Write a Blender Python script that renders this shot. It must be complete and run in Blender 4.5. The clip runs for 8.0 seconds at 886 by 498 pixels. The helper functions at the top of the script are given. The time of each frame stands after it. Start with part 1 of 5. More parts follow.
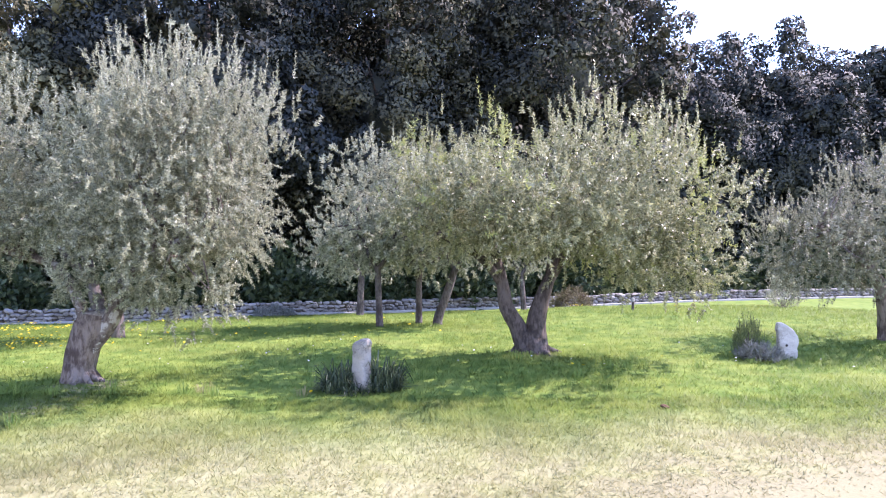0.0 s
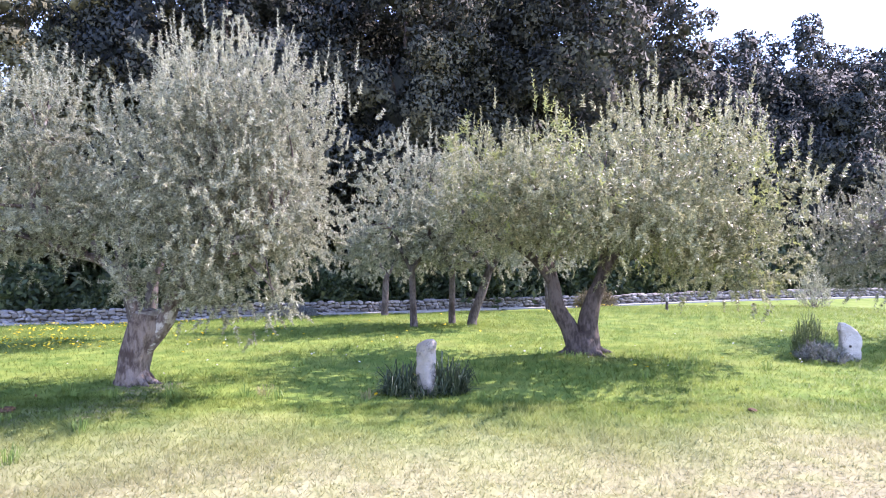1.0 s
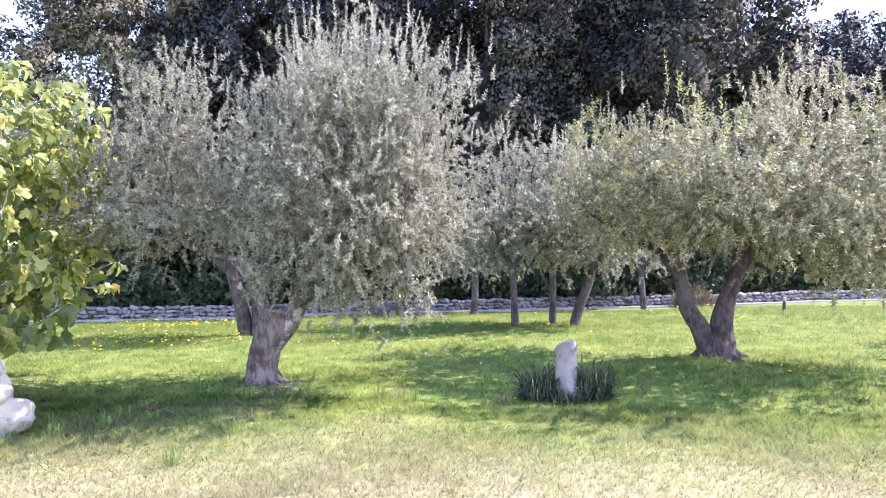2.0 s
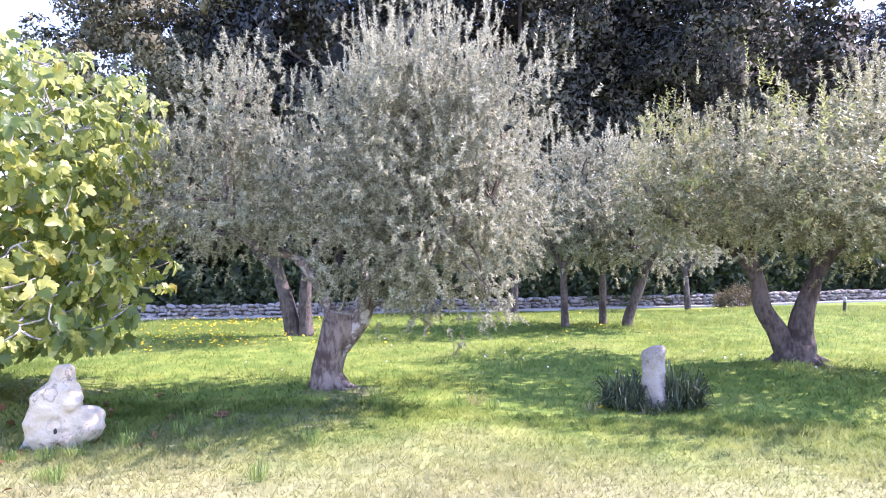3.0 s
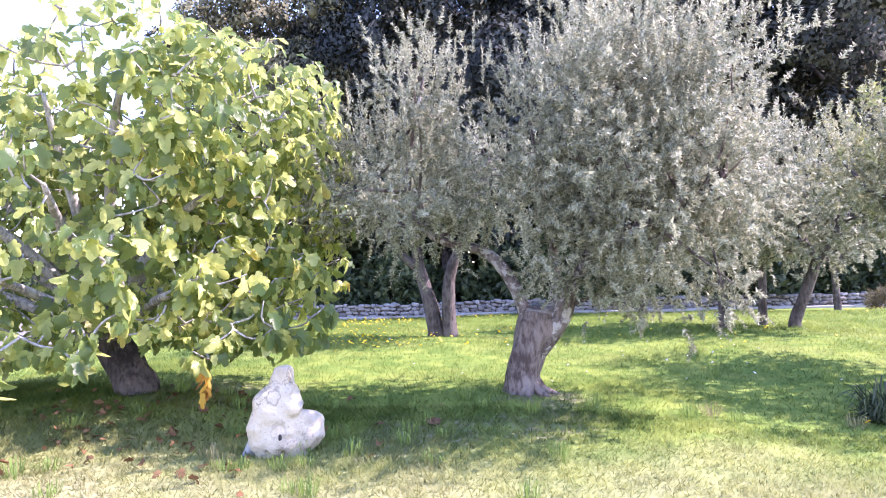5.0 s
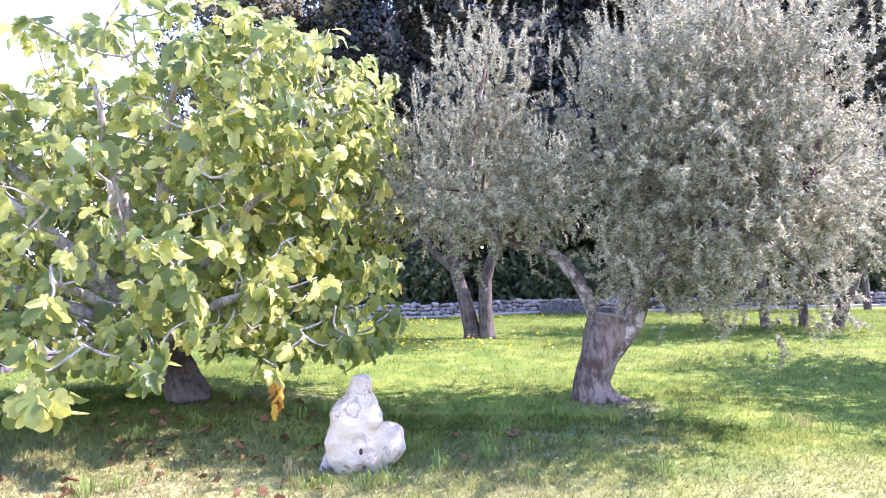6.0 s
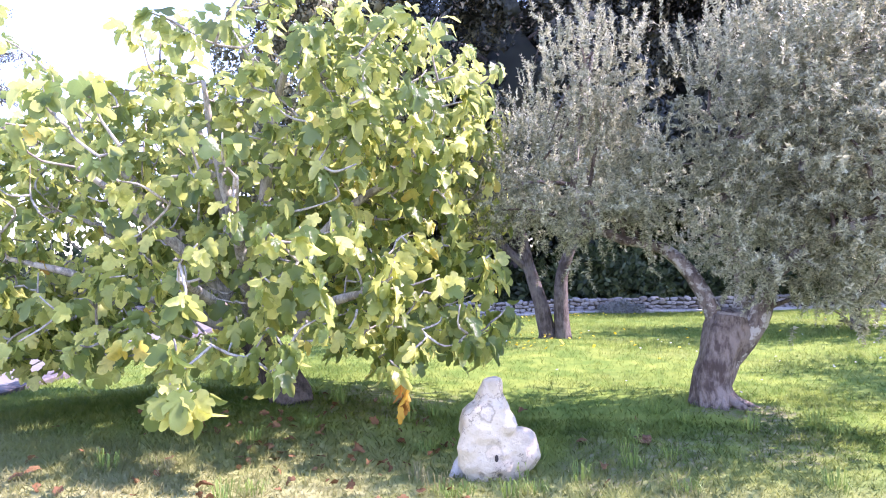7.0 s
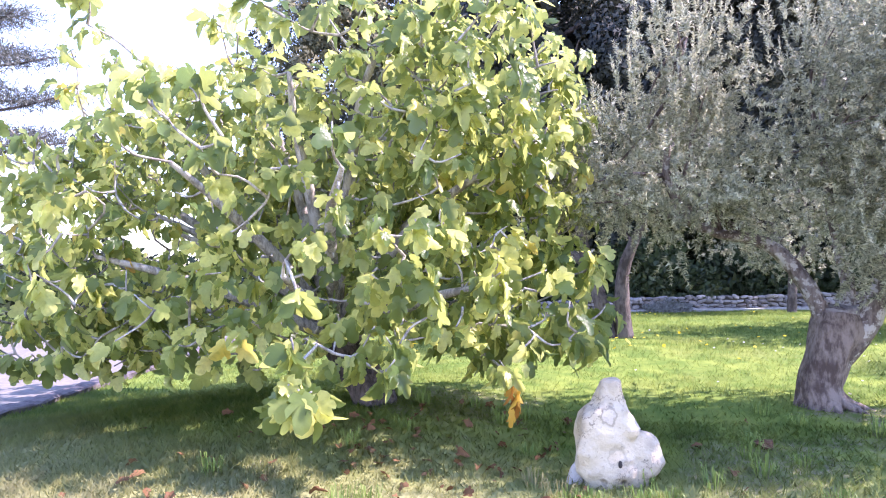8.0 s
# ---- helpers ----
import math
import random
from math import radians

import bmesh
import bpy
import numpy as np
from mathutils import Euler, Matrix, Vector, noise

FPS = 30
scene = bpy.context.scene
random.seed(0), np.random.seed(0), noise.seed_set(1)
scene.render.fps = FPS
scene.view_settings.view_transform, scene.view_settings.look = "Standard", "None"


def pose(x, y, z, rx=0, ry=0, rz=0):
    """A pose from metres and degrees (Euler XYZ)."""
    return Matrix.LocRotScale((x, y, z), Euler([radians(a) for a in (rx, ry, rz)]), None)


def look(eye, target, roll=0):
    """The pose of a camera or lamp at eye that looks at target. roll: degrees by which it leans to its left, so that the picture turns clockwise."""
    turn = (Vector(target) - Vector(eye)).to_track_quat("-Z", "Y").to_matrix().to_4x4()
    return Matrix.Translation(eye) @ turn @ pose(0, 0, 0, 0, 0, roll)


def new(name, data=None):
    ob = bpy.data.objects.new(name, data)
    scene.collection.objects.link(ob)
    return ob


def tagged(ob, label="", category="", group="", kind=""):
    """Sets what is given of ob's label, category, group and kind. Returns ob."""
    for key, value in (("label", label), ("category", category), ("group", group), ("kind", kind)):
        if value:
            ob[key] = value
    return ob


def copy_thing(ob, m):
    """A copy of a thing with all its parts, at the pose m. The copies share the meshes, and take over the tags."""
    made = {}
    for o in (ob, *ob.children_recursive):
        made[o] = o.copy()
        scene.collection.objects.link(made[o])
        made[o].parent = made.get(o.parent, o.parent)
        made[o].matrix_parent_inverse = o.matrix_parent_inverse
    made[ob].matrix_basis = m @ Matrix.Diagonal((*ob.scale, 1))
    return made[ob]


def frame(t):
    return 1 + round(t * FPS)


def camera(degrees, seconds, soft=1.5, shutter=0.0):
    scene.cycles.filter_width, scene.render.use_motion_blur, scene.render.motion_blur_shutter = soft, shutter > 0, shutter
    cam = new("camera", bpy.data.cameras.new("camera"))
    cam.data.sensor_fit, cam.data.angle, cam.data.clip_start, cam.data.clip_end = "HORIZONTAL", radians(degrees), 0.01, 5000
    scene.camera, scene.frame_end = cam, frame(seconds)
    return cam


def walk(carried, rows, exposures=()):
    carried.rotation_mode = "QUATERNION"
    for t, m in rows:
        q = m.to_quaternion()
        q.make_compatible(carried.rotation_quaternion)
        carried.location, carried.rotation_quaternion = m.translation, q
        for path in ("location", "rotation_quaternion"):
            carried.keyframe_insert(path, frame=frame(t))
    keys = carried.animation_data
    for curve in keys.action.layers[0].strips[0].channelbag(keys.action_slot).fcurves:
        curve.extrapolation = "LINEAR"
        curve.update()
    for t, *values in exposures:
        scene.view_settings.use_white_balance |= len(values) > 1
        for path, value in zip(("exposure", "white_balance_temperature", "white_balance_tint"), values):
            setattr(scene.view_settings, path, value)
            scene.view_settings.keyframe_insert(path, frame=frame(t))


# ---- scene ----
cam = camera(71.6, 8.0, soft=1.05)
PATH = [
    (0, (0.045, -0.107, 1.587), (0.043, 1.892, 1.669), -0.3),
    (0.5, (-0.347, 0.027, 1.578), (-0.354, 2.025, 1.661), -0.4),
    (1, (-0.795, 0.17, 1.568), (-0.802, 2.168, 1.651), -0.3),
    (1.5, (-1.22, 0.398, 1.571), (-1.245, 2.396, 1.65), -0.4),
    (2, (-1.709, 0.584, 1.546), (-1.923, 2.571, 1.626), -0.3),
    (2.2, (-1.87, 0.636, 1.558), (-2.114, 2.619, 1.635), -0.3),
    (3.3, (-2.605, 0.987, 1.582), (-2.917, 2.961, 1.653), -0.2),
    (3.5, (-2.737, 1.028, 1.549), (-3.097, 2.994, 1.623), -0.4),
    (4, (-3.172, 1.055, 1.552), (-3.58, 3.011, 1.63), -0.4),
    (4.5, (-3.562, 1.093, 1.533), (-4.034, 3.035, 1.613), -0.5),
    (4.7, (-3.706, 1.165, 1.516), (-4.225, 3.095, 1.595), -0.7),
    (5.8, (-4.539, 1.39, 1.542), (-5.05, 3.322, 1.62), -0.8),
    (6, (-4.684, 1.39, 1.566), (-5.204, 3.32, 1.639), -0.8),
    (6.5, (-5.086, 1.388, 1.543), (-5.673, 3.298, 1.617), -0.9),
    (7, (-5.496, 1.417, 1.56), (-6.119, 3.316, 1.632), -0.9),
    (7.5, (-5.855, 1.436, 1.543), (-6.541, 3.313, 1.617), -1.0),
    (8, (-6.208, 1.427, 1.532), (-6.895, 3.304, 1.607), -1.2),
]
walk(cam, [(t, look(eye, target, roll)) for t, eye, target, roll in PATH],
     [(0.0, 2.33, 6280, 38), (2.0, 2.50, 6280, 43), (4.5, 2.63, 6260, 45), (6.5, 2.68, 6280, 45), (8.0, 2.58, 6300, 43)])

# ---- light ----
SUN_AZ, SUN_EL = 67.0, 45.0          # degrees to the right of +y, and above the ground
sun_way = Vector((math.sin(radians(SUN_AZ)) * math.cos(radians(SUN_EL)), math.cos(radians(SUN_AZ)) * math.cos(radians(SUN_EL)), math.sin(radians(SUN_EL))))
world = bpy.data.worlds.new("sky")
scene.world = world
world.use_nodes = True
wn = world.node_tree.nodes
sky = wn.new("ShaderNodeTexSky")
sky.sky_type, sky.sun_disc = "NISHITA", False
sky.sun_elevation, sky.sun_rotation = radians(SUN_EL), radians(SUN_AZ)
sky.air_density, sky.dust_density, sky.ozone_density = 1.0, 0.0, 1.6
world.node_tree.links.new(sky.outputs["Color"], wn["Background"].inputs["Color"])
wn["Background"].inputs["Strength"].default_value = 0.15
sun = new("sun", bpy.data.lights.new("sun", "SUN"))
sun.data.energy, sun.data.angle, sun.data.color = 2.4, radians(0.5), (1.0, 0.95, 0.89)
sun.matrix_world = look(Vector((0, 0, 30)) + sun_way * 10, (0, 0, 30))


# ---- materials ----
class Nodes:
    """A material and short ways to add nodes to it."""

    def __init__(self, name):
        self.m = bpy.data.materials.new(name)
        self.m.use_nodes = True
        self.t = self.m.node_tree
        self.t.nodes.clear()
        self.out = self.t.nodes.new("ShaderNodeOutputMaterial")

    def add(self, kind, **inputs):
        n = self.t.nodes.new(kind)
        for k, v in inputs.items():
            self.put(n, k.replace("_", " "), v)
        return n

    def put(self, n, key, v):
        socket = n.inputs[key]
        if isinstance(v, bpy.types.NodeSocket):
            self.t.links.new(v, socket)
        else:
            socket.default_value = v

    def noise(self, where, scale, detail=3.0, rough=0.6):
        n = self.add("ShaderNodeTexNoise", Scale=scale, Detail=detail, Roughness=rough)
        if where is not None:
            self.put(n, "Vector", where)
        return n.outputs["Fac"]

    def ramp(self, fac, stops):
        n = self.add("ShaderNodeValToRGB", Fac=fac)
        e = n.color_ramp.elements
        while len(e) < len(stops):
            e.new(0.5)
        for el, (p, c) in zip(e, stops):
            el.position, el.color = p, (*c, 1) if len(c) == 3 else c
        return n.outputs["Color"]

    def math(self, op, a, b=0.0, clamp=False):
        n = self.add("ShaderNodeMath")
        n.operation, n.use_clamp = op, clamp
        self.put(n, 0, a)
        self.put(n, 1, b)
        return n.outputs[0]

    def mix(self, fac, a, b, kind="MIX"):
        n = self.add("ShaderNodeMix")
        n.data_type, n.blend_type = "RGBA", kind
        for k, v in ((0, fac), (6, a), (7, b)):
            if isinstance(v, tuple) and len(v) == 3:
                v = (*v, 1)
            self.put(n, k, v)
        return n.outputs[2]

    def step(self, v, lo, hi):
        n = self.add("ShaderNodeMapRange", Value=v)
        n.interpolation_type = "SMOOTHSTEP"
        n.inputs["From Min"].default_value, n.inputs["From Max"].default_value = lo, hi
        return n.outputs[0]

    def bump(self, height, strength=0.5, distance=0.02):
        return self.add("ShaderNodeBump", Height=height, Strength=strength, Distance=distance).outputs[0]

    def surface(self, colour, rough=0.8, spec=0.3, bump=None, glow=0.0, sheen=0.0):
        """A principled surface; glow: the share of light that passes through a thin leaf."""
        p = self.add("ShaderNodeBsdfPrincipled", Base_Color=colour, Roughness=rough)
        p.inputs["Specular IOR Level"].default_value = spec
        if bump is not None:
            self.put(p, "Normal", bump)
        shader = p.outputs[0]
        if glow:
            t = self.add("ShaderNodeBsdfTranslucent", Color=self.mix(0.38, colour, (0.74, 0.75, 0.21), "MIX") if sheen else colour)
            n = self.add("ShaderNodeMixShader", Fac=glow)
            self.t.links.new(shader, n.inputs[1])
            self.t.links.new(t.outputs[0], n.inputs[2])
            shader = n.outputs[0]
        self.t.links.new(shader, self.out.inputs["Surface"])
        return self.m


def leaf_material(name, stops, rough=0.5, spec=0.35, glow=0.3, clump=1.2, amount=0.5, single=False, sheen=0.0):
    """Leaves: a colour for each leaf, and slow drifts of tone over the crown."""
    k = Nodes(name)
    if single:
        fac = k.add("ShaderNodeObjectInfo").outputs["Random"]
    else:
        fac = k.add("ShaderNodeNewGeometry").outputs["Random Per Island"]
    where = k.add("ShaderNodeNewGeometry").outputs["Position"]
    drift = k.noise(where, clump, 2.0)
    f = k.math("ADD", k.math("MULTIPLY", fac, 1.0 - amount), k.math("MULTIPLY", k.step(drift, 0.3, 0.7), amount))
    colour = k.ramp(f, stops)
    if sheen:
        fine, veins = k.noise(where, 26.0, 3.0), k.noise(where, 75.0, 2.0)
        colour = k.mix(k.math("MULTIPLY", k.step(fine, 0.42, 0.68), 0.24), colour, tuple(0.55 * a for a in stops[1][1]))
        return k.surface(colour, rough, spec, k.bump(k.math("ADD", fine, k.math("MULTIPLY", veins, 0.4)), 0.35, 0.02), glow, sheen)
    return k.surface(colour, rough, spec, None, glow, sheen)


# Silvery stops, lifted further: missing fill light is put into the leaf colour.
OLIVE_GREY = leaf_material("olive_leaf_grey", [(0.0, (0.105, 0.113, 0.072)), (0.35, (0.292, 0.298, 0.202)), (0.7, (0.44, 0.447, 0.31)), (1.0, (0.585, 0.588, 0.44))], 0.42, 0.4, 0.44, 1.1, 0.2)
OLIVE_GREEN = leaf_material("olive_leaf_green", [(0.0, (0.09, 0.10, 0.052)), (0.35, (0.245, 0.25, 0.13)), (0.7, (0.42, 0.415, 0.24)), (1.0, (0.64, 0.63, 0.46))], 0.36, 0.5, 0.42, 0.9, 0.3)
# Darker copy of the olive leaf: a backlit crown's shade as colour.
OLIVE_BACKLIT = leaf_material("olive_leaf_backlit", [(0.0, (0.07, 0.076, 0.05)), (0.35, (0.18, 0.182, 0.12)), (0.7, (0.30, 0.30, 0.20)), (1.0, (0.48, 0.475, 0.35))], 0.4, 0.4, 0.36, 1.0, 0.3)
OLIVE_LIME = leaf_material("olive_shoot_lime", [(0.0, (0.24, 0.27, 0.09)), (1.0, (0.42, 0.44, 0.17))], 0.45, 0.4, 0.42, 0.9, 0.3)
# One oak leaf in three tones: sun and shade are put into the colour.
OAK_SUNLIT_LEAF = leaf_material("sunlit_oak_leaf", [(0.0, (0.075, 0.078, 0.05)), (0.5, (0.15, 0.148, 0.086)), (0.85, (0.25, 0.238, 0.128)), (1.0, (0.32, 0.295, 0.155))], 0.7, 0.15, 0.18, 0.5, 0.75)
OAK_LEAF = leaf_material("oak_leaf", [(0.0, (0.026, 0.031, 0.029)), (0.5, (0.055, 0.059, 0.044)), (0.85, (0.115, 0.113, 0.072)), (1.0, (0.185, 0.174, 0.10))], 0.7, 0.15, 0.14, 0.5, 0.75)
OAK_SHADED_LEAF = leaf_material("shaded_oak_leaf", [(0.0, (0.026, 0.033, 0.033)), (0.5, (0.045, 0.053, 0.048)), (0.85, (0.080, 0.087, 0.068)), (1.0, (0.12, 0.122, 0.083))], 0.7, 0.15, 0.12, 0.5, 0.75)
PINE_LEAF = leaf_material("pine_needle", [(0.0, (0.07, 0.08, 0.07)), (1.0, (0.17, 0.18, 0.16))], 0.6, 0.3, 0.15, 0.5, 0.4)
SHRUB_LEAF = leaf_material("shrub_leaf", [(0.0, (0.025, 0.042, 0.020)), (0.6, (0.06, 0.085, 0.035)), (1.0, (0.13, 0.15, 0.06))], 0.5, 0.35, 0.2, 0.8, 0.4)
ROSEMARY = leaf_material("rosemary_leaf", [(0.0, (0.06, 0.09, 0.04)), (1.0, (0.17, 0.21, 0.09))], 0.5, 0.3, 0.2, 3.0, 0.3)
LAVENDER = leaf_material("lavender_leaf", [(0.0, (0.11, 0.12, 0.10)), (1.0, (0.30, 0.31, 0.29))], 0.6, 0.25, 0.15, 3.0, 0.3)
STRAP_LEAF = leaf_material("strap_leaf", [(0.0, (0.022, 0.038, 0.020)), (0.75, (0.06, 0.085, 0.040)), (0.92, (0.15, 0.175, 0.07)), (1.0, (0.30, 0.29, 0.12))], 0.5, 0.3, 0.15, 3.0, 0.15)
BROWN_TWIG = leaf_material("dry_shrub", [(0.0, (0.10, 0.075, 0.05)), (0.6, (0.19, 0.16, 0.09)), (1.0, (0.22, 0.22, 0.11))], 0.7, 0.2, 0.15, 2.0, 0.4)
# Dark and pale stops put shade and sun into the leaves; ochre ones wither.
FIG_STOPS = [(0.0, (0.045, 0.10, 0.040)), (0.43, (0.12, 0.205, 0.062)), (0.66, (0.44, 0.485, 0.14)), (0.90, (0.84, 0.83, 0.30)), (0.975, (0.68, 0.49, 0.07)), (1.0, (0.52, 0.24, 0.06))]
FIG_LEAF = leaf_material("fig_leaf", FIG_STOPS, 0.30, 0.55, 0.64, 1.3, 0.22, sheen=1.0)
FIG_LEAF_ONE = leaf_material("fig_leaf_single", FIG_STOPS, 0.30, 0.55, 0.64, 1.3, 0.22, True, sheen=1.0)
FIG_OCHRE = leaf_material("fig_leaf_withered", [(0.0, (0.16, 0.07, 0.025)), (0.5, (0.40, 0.19, 0.035)), (1.0, (0.62, 0.42, 0.06))], 0.6, 0.3, 0.35, 2.0, 0.3)
DEAD_LEAF = leaf_material("dead_leaf", [(0.0, (0.09, 0.035, 0.018)), (0.6, (0.17, 0.085, 0.038)), (1.0, (0.28, 0.175, 0.075))], 0.7, 0.25, 0.1, 2.0, 0.3)
GREEN_TUFT = leaf_material("tuft_green", [(0.0, (0.13, 0.22, 0.05)), (1.0, (0.26, 0.34, 0.09))], 0.5, 0.3, 0.4, 2.0, 0.2)
DRY_TUFT = leaf_material("tuft_dry", [(0.0, (0.22, 0.21, 0.09)), (1.0, (0.36, 0.32, 0.15))], 0.6, 0.25, 0.35, 2.0, 0.2)
PETAL = leaf_material("dandelion_petal", [(0.0, (0.75, 0.50, 0.02)), (1.0, (0.85, 0.68, 0.05))], 0.6, 0.2, 0.2, 2.0, 0.2)
WHITE_PETAL = leaf_material("daisy_petal", [(0.0, (0.7, 0.7, 0.68)), (1.0, (0.8, 0.8, 0.78))], 0.6, 0.2, 0.2, 2.0, 0.2)


def bark(name, dark, light, rise=1.0, scale=1.0, lichen=0.0):
    k = Nodes(name)
    where = k.add("ShaderNodeTexCoord").outputs["Object"]
    stretch = k.add("ShaderNodeMapping", Vector=where)
    stretch.inputs["Scale"].default_value = (1.0, 1.0, 0.34)
    v = stretch.outputs[0]
    ridges = k.noise(v, 20 * scale, 6.0, 0.68)
    broad = k.noise(where, 3.2 * scale, 3.0)
    fissure = k.noise(v, 13 * scale, 2.0, 0.5)
    gap = k.step(k.math("ABSOLUTE", k.math("SUBTRACT", fissure, 0.5)), -0.01, 0.05)
    tone = k.math("ADD", k.math("MULTIPLY", ridges, 0.6), k.math("MULTIPLY", broad, 0.5))
    colour = k.mix(k.step(tone, 0.45, 0.63), dark, light)
    colour = k.mix(k.math("MULTIPLY", k.step(broad, 0.56, 0.74), 0.25), colour, tuple(0.6 * a + 0.10 for a in light))
    colour = k.mix(k.math("MULTIPLY", k.math("SUBTRACT", 1.0, gap), 0.10), colour, tuple(0.5 * a for a in dark))
    if lichen:
        spots = k.step(k.math("ADD", k.math("MULTIPLY", k.noise(where, 11.0, 4.0, 0.7), 0.7), k.math("MULTIPLY", broad, 0.3)), 0.50, 0.56)
        colour = k.mix(k.math("MULTIPLY", spots, lichen), colour, (0.52, 0.50, 0.46))
    h = k.math("ADD", ridges, k.math("MULTIPLY", gap, 0.10))
    return k.surface(colour, 0.9, 0.2, k.bump(h, rise, 0.05))


OLIVE_BARK = bark("olive_bark", (0.095, 0.070, 0.061), (0.27, 0.222, 0.193))
LICHEN_BARK = bark("lichen_bark", (0.108, 0.083, 0.074), (0.25, 0.21, 0.185), 1.0, 1.0, 0.8)
BROWN_BARK = bark("brown_olive_bark", (0.058, 0.046, 0.043), (0.145, 0.118, 0.108))
FIG_TWIG = bark("fig_twig_bark", (0.20, 0.185, 0.165), (0.44, 0.415, 0.375), 0.4, 1.4)
DARK_BARK = bark("dark_bark", (0.07, 0.056, 0.053), (0.16, 0.135, 0.125))
FIG_BARK = bark("fig_trunk_bark", (0.045, 0.038, 0.036), (0.125, 0.105, 0.096))


def limestone(name, base, dark, spots, rough=0.85, pits=9.0, marks=()):
    k = Nodes(name)
    where = k.add("ShaderNodeTexCoord").outputs["Object"]
    big = k.noise(where, pits * 0.5, 4.0)
    fine = k.noise(where, pits * 6, 5.0)
    pit = k.add("ShaderNodeTexVoronoi", Vector=where, Scale=pits)
    hole = k.step(pit.outputs["Distance"], 0.06, 0.20)
    colour = k.mix(k.step(big, 0.42, 0.68), base, dark)
    colour = k.mix(k.math("MULTIPLY", k.step(fine, 0.56, 0.74), 0.6), colour, spots)
    colour = k.mix(k.math("MULTIPLY", k.math("SUBTRACT", 1.0, hole), k.step(big, 0.45, 0.6)), colour, tuple(0.3 * a for a in dark))
    crack = k.math("ABSOLUTE", k.math("SUBTRACT", k.noise(where, pits * 0.8, 4.0, 0.75), 0.5))
    crack = k.math("MULTIPLY", k.math("SUBTRACT", 1.0, k.step(crack, 0.004, 0.018)), k.step(k.noise(where, pits * 0.6, 1.0), 0.50, 0.58))
    colour = k.mix(k.math("MULTIPLY", crack, 0.7), colour, tuple(0.35 * a for a in dark))
    sep = k.add("ShaderNodeSeparateXYZ", Vector=where)
    for mx, mz, r, tint, ring in marks:
        dx, dz = k.math("SUBTRACT", sep.outputs[0], mx), k.math("SUBTRACT", sep.outputs[2], mz)
        far = k.math("SQRT", k.math("ADD", k.math("MULTIPLY", dx, dx), k.math("MULTIPLY", dz, dz)))
        far = k.math("ADD", far, k.math("MULTIPLY", k.math("SUBTRACT", k.noise(where, 16.0, 4.0), 0.5), r * 2.2))
        near = k.math("SUBTRACT", 1.0, k.step(far, r * 0.7, r * 1.1))
        rim = k.math("MULTIPLY", k.math("SUBTRACT", k.step(far, r * 0.75, r * 1.0), k.step(far, r * 1.05, r * 1.4)), ring)
        colour = k.mix(rim, colour, tuple(0.4 * a for a in dark))
        colour = k.mix(k.math("MULTIPLY", near, 0.55), colour, tint)
    h = k.math("ADD", k.math("MULTIPLY", big, 1.2), k.math("ADD", k.math("MULTIPLY", fine, 0.4), k.math("MULTIPLY", hole, 0.5)))
    return k.surface(colour, rough, 0.25, k.bump(h, 0.8, 0.03))


WHITE_STONE = limestone("white_limestone", (0.53, 0.46, 0.34), (0.37, 0.315, 0.235), (0.20, 0.165, 0.13), pits=6.5, marks=((-0.045, 0.495, 0.050, (0.50, 0.44, 0.37), 0.55), (0.0, 0.232, 0.055, (0.58, 0.47, 0.34), 0.3)))
PALE_STONE = limestone("pale_limestone", (0.47, 0.445, 0.41), (0.33, 0.31, 0.285), (0.23, 0.21, 0.185))
GREY_STONE = limestone("grey_limestone", (0.335, 0.31, 0.272), (0.205, 0.187, 0.163), (0.12, 0.106, 0.086), pits=7)


def wall_stone(name):
    k = Nodes(name)
    r = k.add("ShaderNodeObjectInfo").outputs["Random"]
    isl = k.add("ShaderNodeNewGeometry").outputs["Random Per Island"]
    where = k.add("ShaderNodeNewGeometry").outputs["Position"]
    f = k.math("FRACT", k.math("ADD", k.math("MULTIPLY", r, 7.3), isl))
    c = k.ramp(f, [(0.0, (0.16, 0.145, 0.135)), (0.4, (0.26, 0.242, 0.225)), (0.75, (0.37, 0.35, 0.325)), (1.0, (0.25, 0.215, 0.185))])
    n = k.noise(where, 14.0, 5.0)
    c = k.mix(k.step(n, 0.5, 0.75), c, (0.17, 0.16, 0.15))
    return k.surface(c, 0.9, 0.2, k.bump(k.noise(where, 30.0, 4.0), 0.6, 0.02))


WALL_STONE = wall_stone("dry_wall_stone")


def plain(name, a, b, scale, rough=0.85, rise=0.4, distance=0.01):
    k = Nodes(name)
    where = k.add("ShaderNodeNewGeometry").outputs["Position"]
    n1, n2 = k.noise(where, scale, 4.0), k.noise(where, scale * 0.13, 3.0)
    c = k.mix(k.step(k.math("ADD", k.math("MULTIPLY", n1, 0.6), k.math("MULTIPLY", n2, 0.4)), 0.35, 0.65), a, b)
    return k.surface(c, rough, 0.2, k.bump(n1, rise, distance))


WALL_EARTH = plain("wall_core_earth", (0.05, 0.045, 0.04), (0.10, 0.085, 0.07), 12)
# Darker wall stone: the shade on this edging is put into its colour.
SHADED_WALL = plain("shaded_wall_stone", (0.085, 0.075, 0.08), (0.17, 0.15, 0.155), 14)
KERB_STONE = plain("kerb_concrete", (0.34, 0.32, 0.29), (0.46, 0.435, 0.40), 20)
GRAVEL = plain("pale_gravel", (0.165, 0.152, 0.137), (0.225, 0.21, 0.192), 12)
CUT_WOOD = plain("weathered_cut_wood", (0.20, 0.175, 0.155), (0.36, 0.33, 0.30), 30)
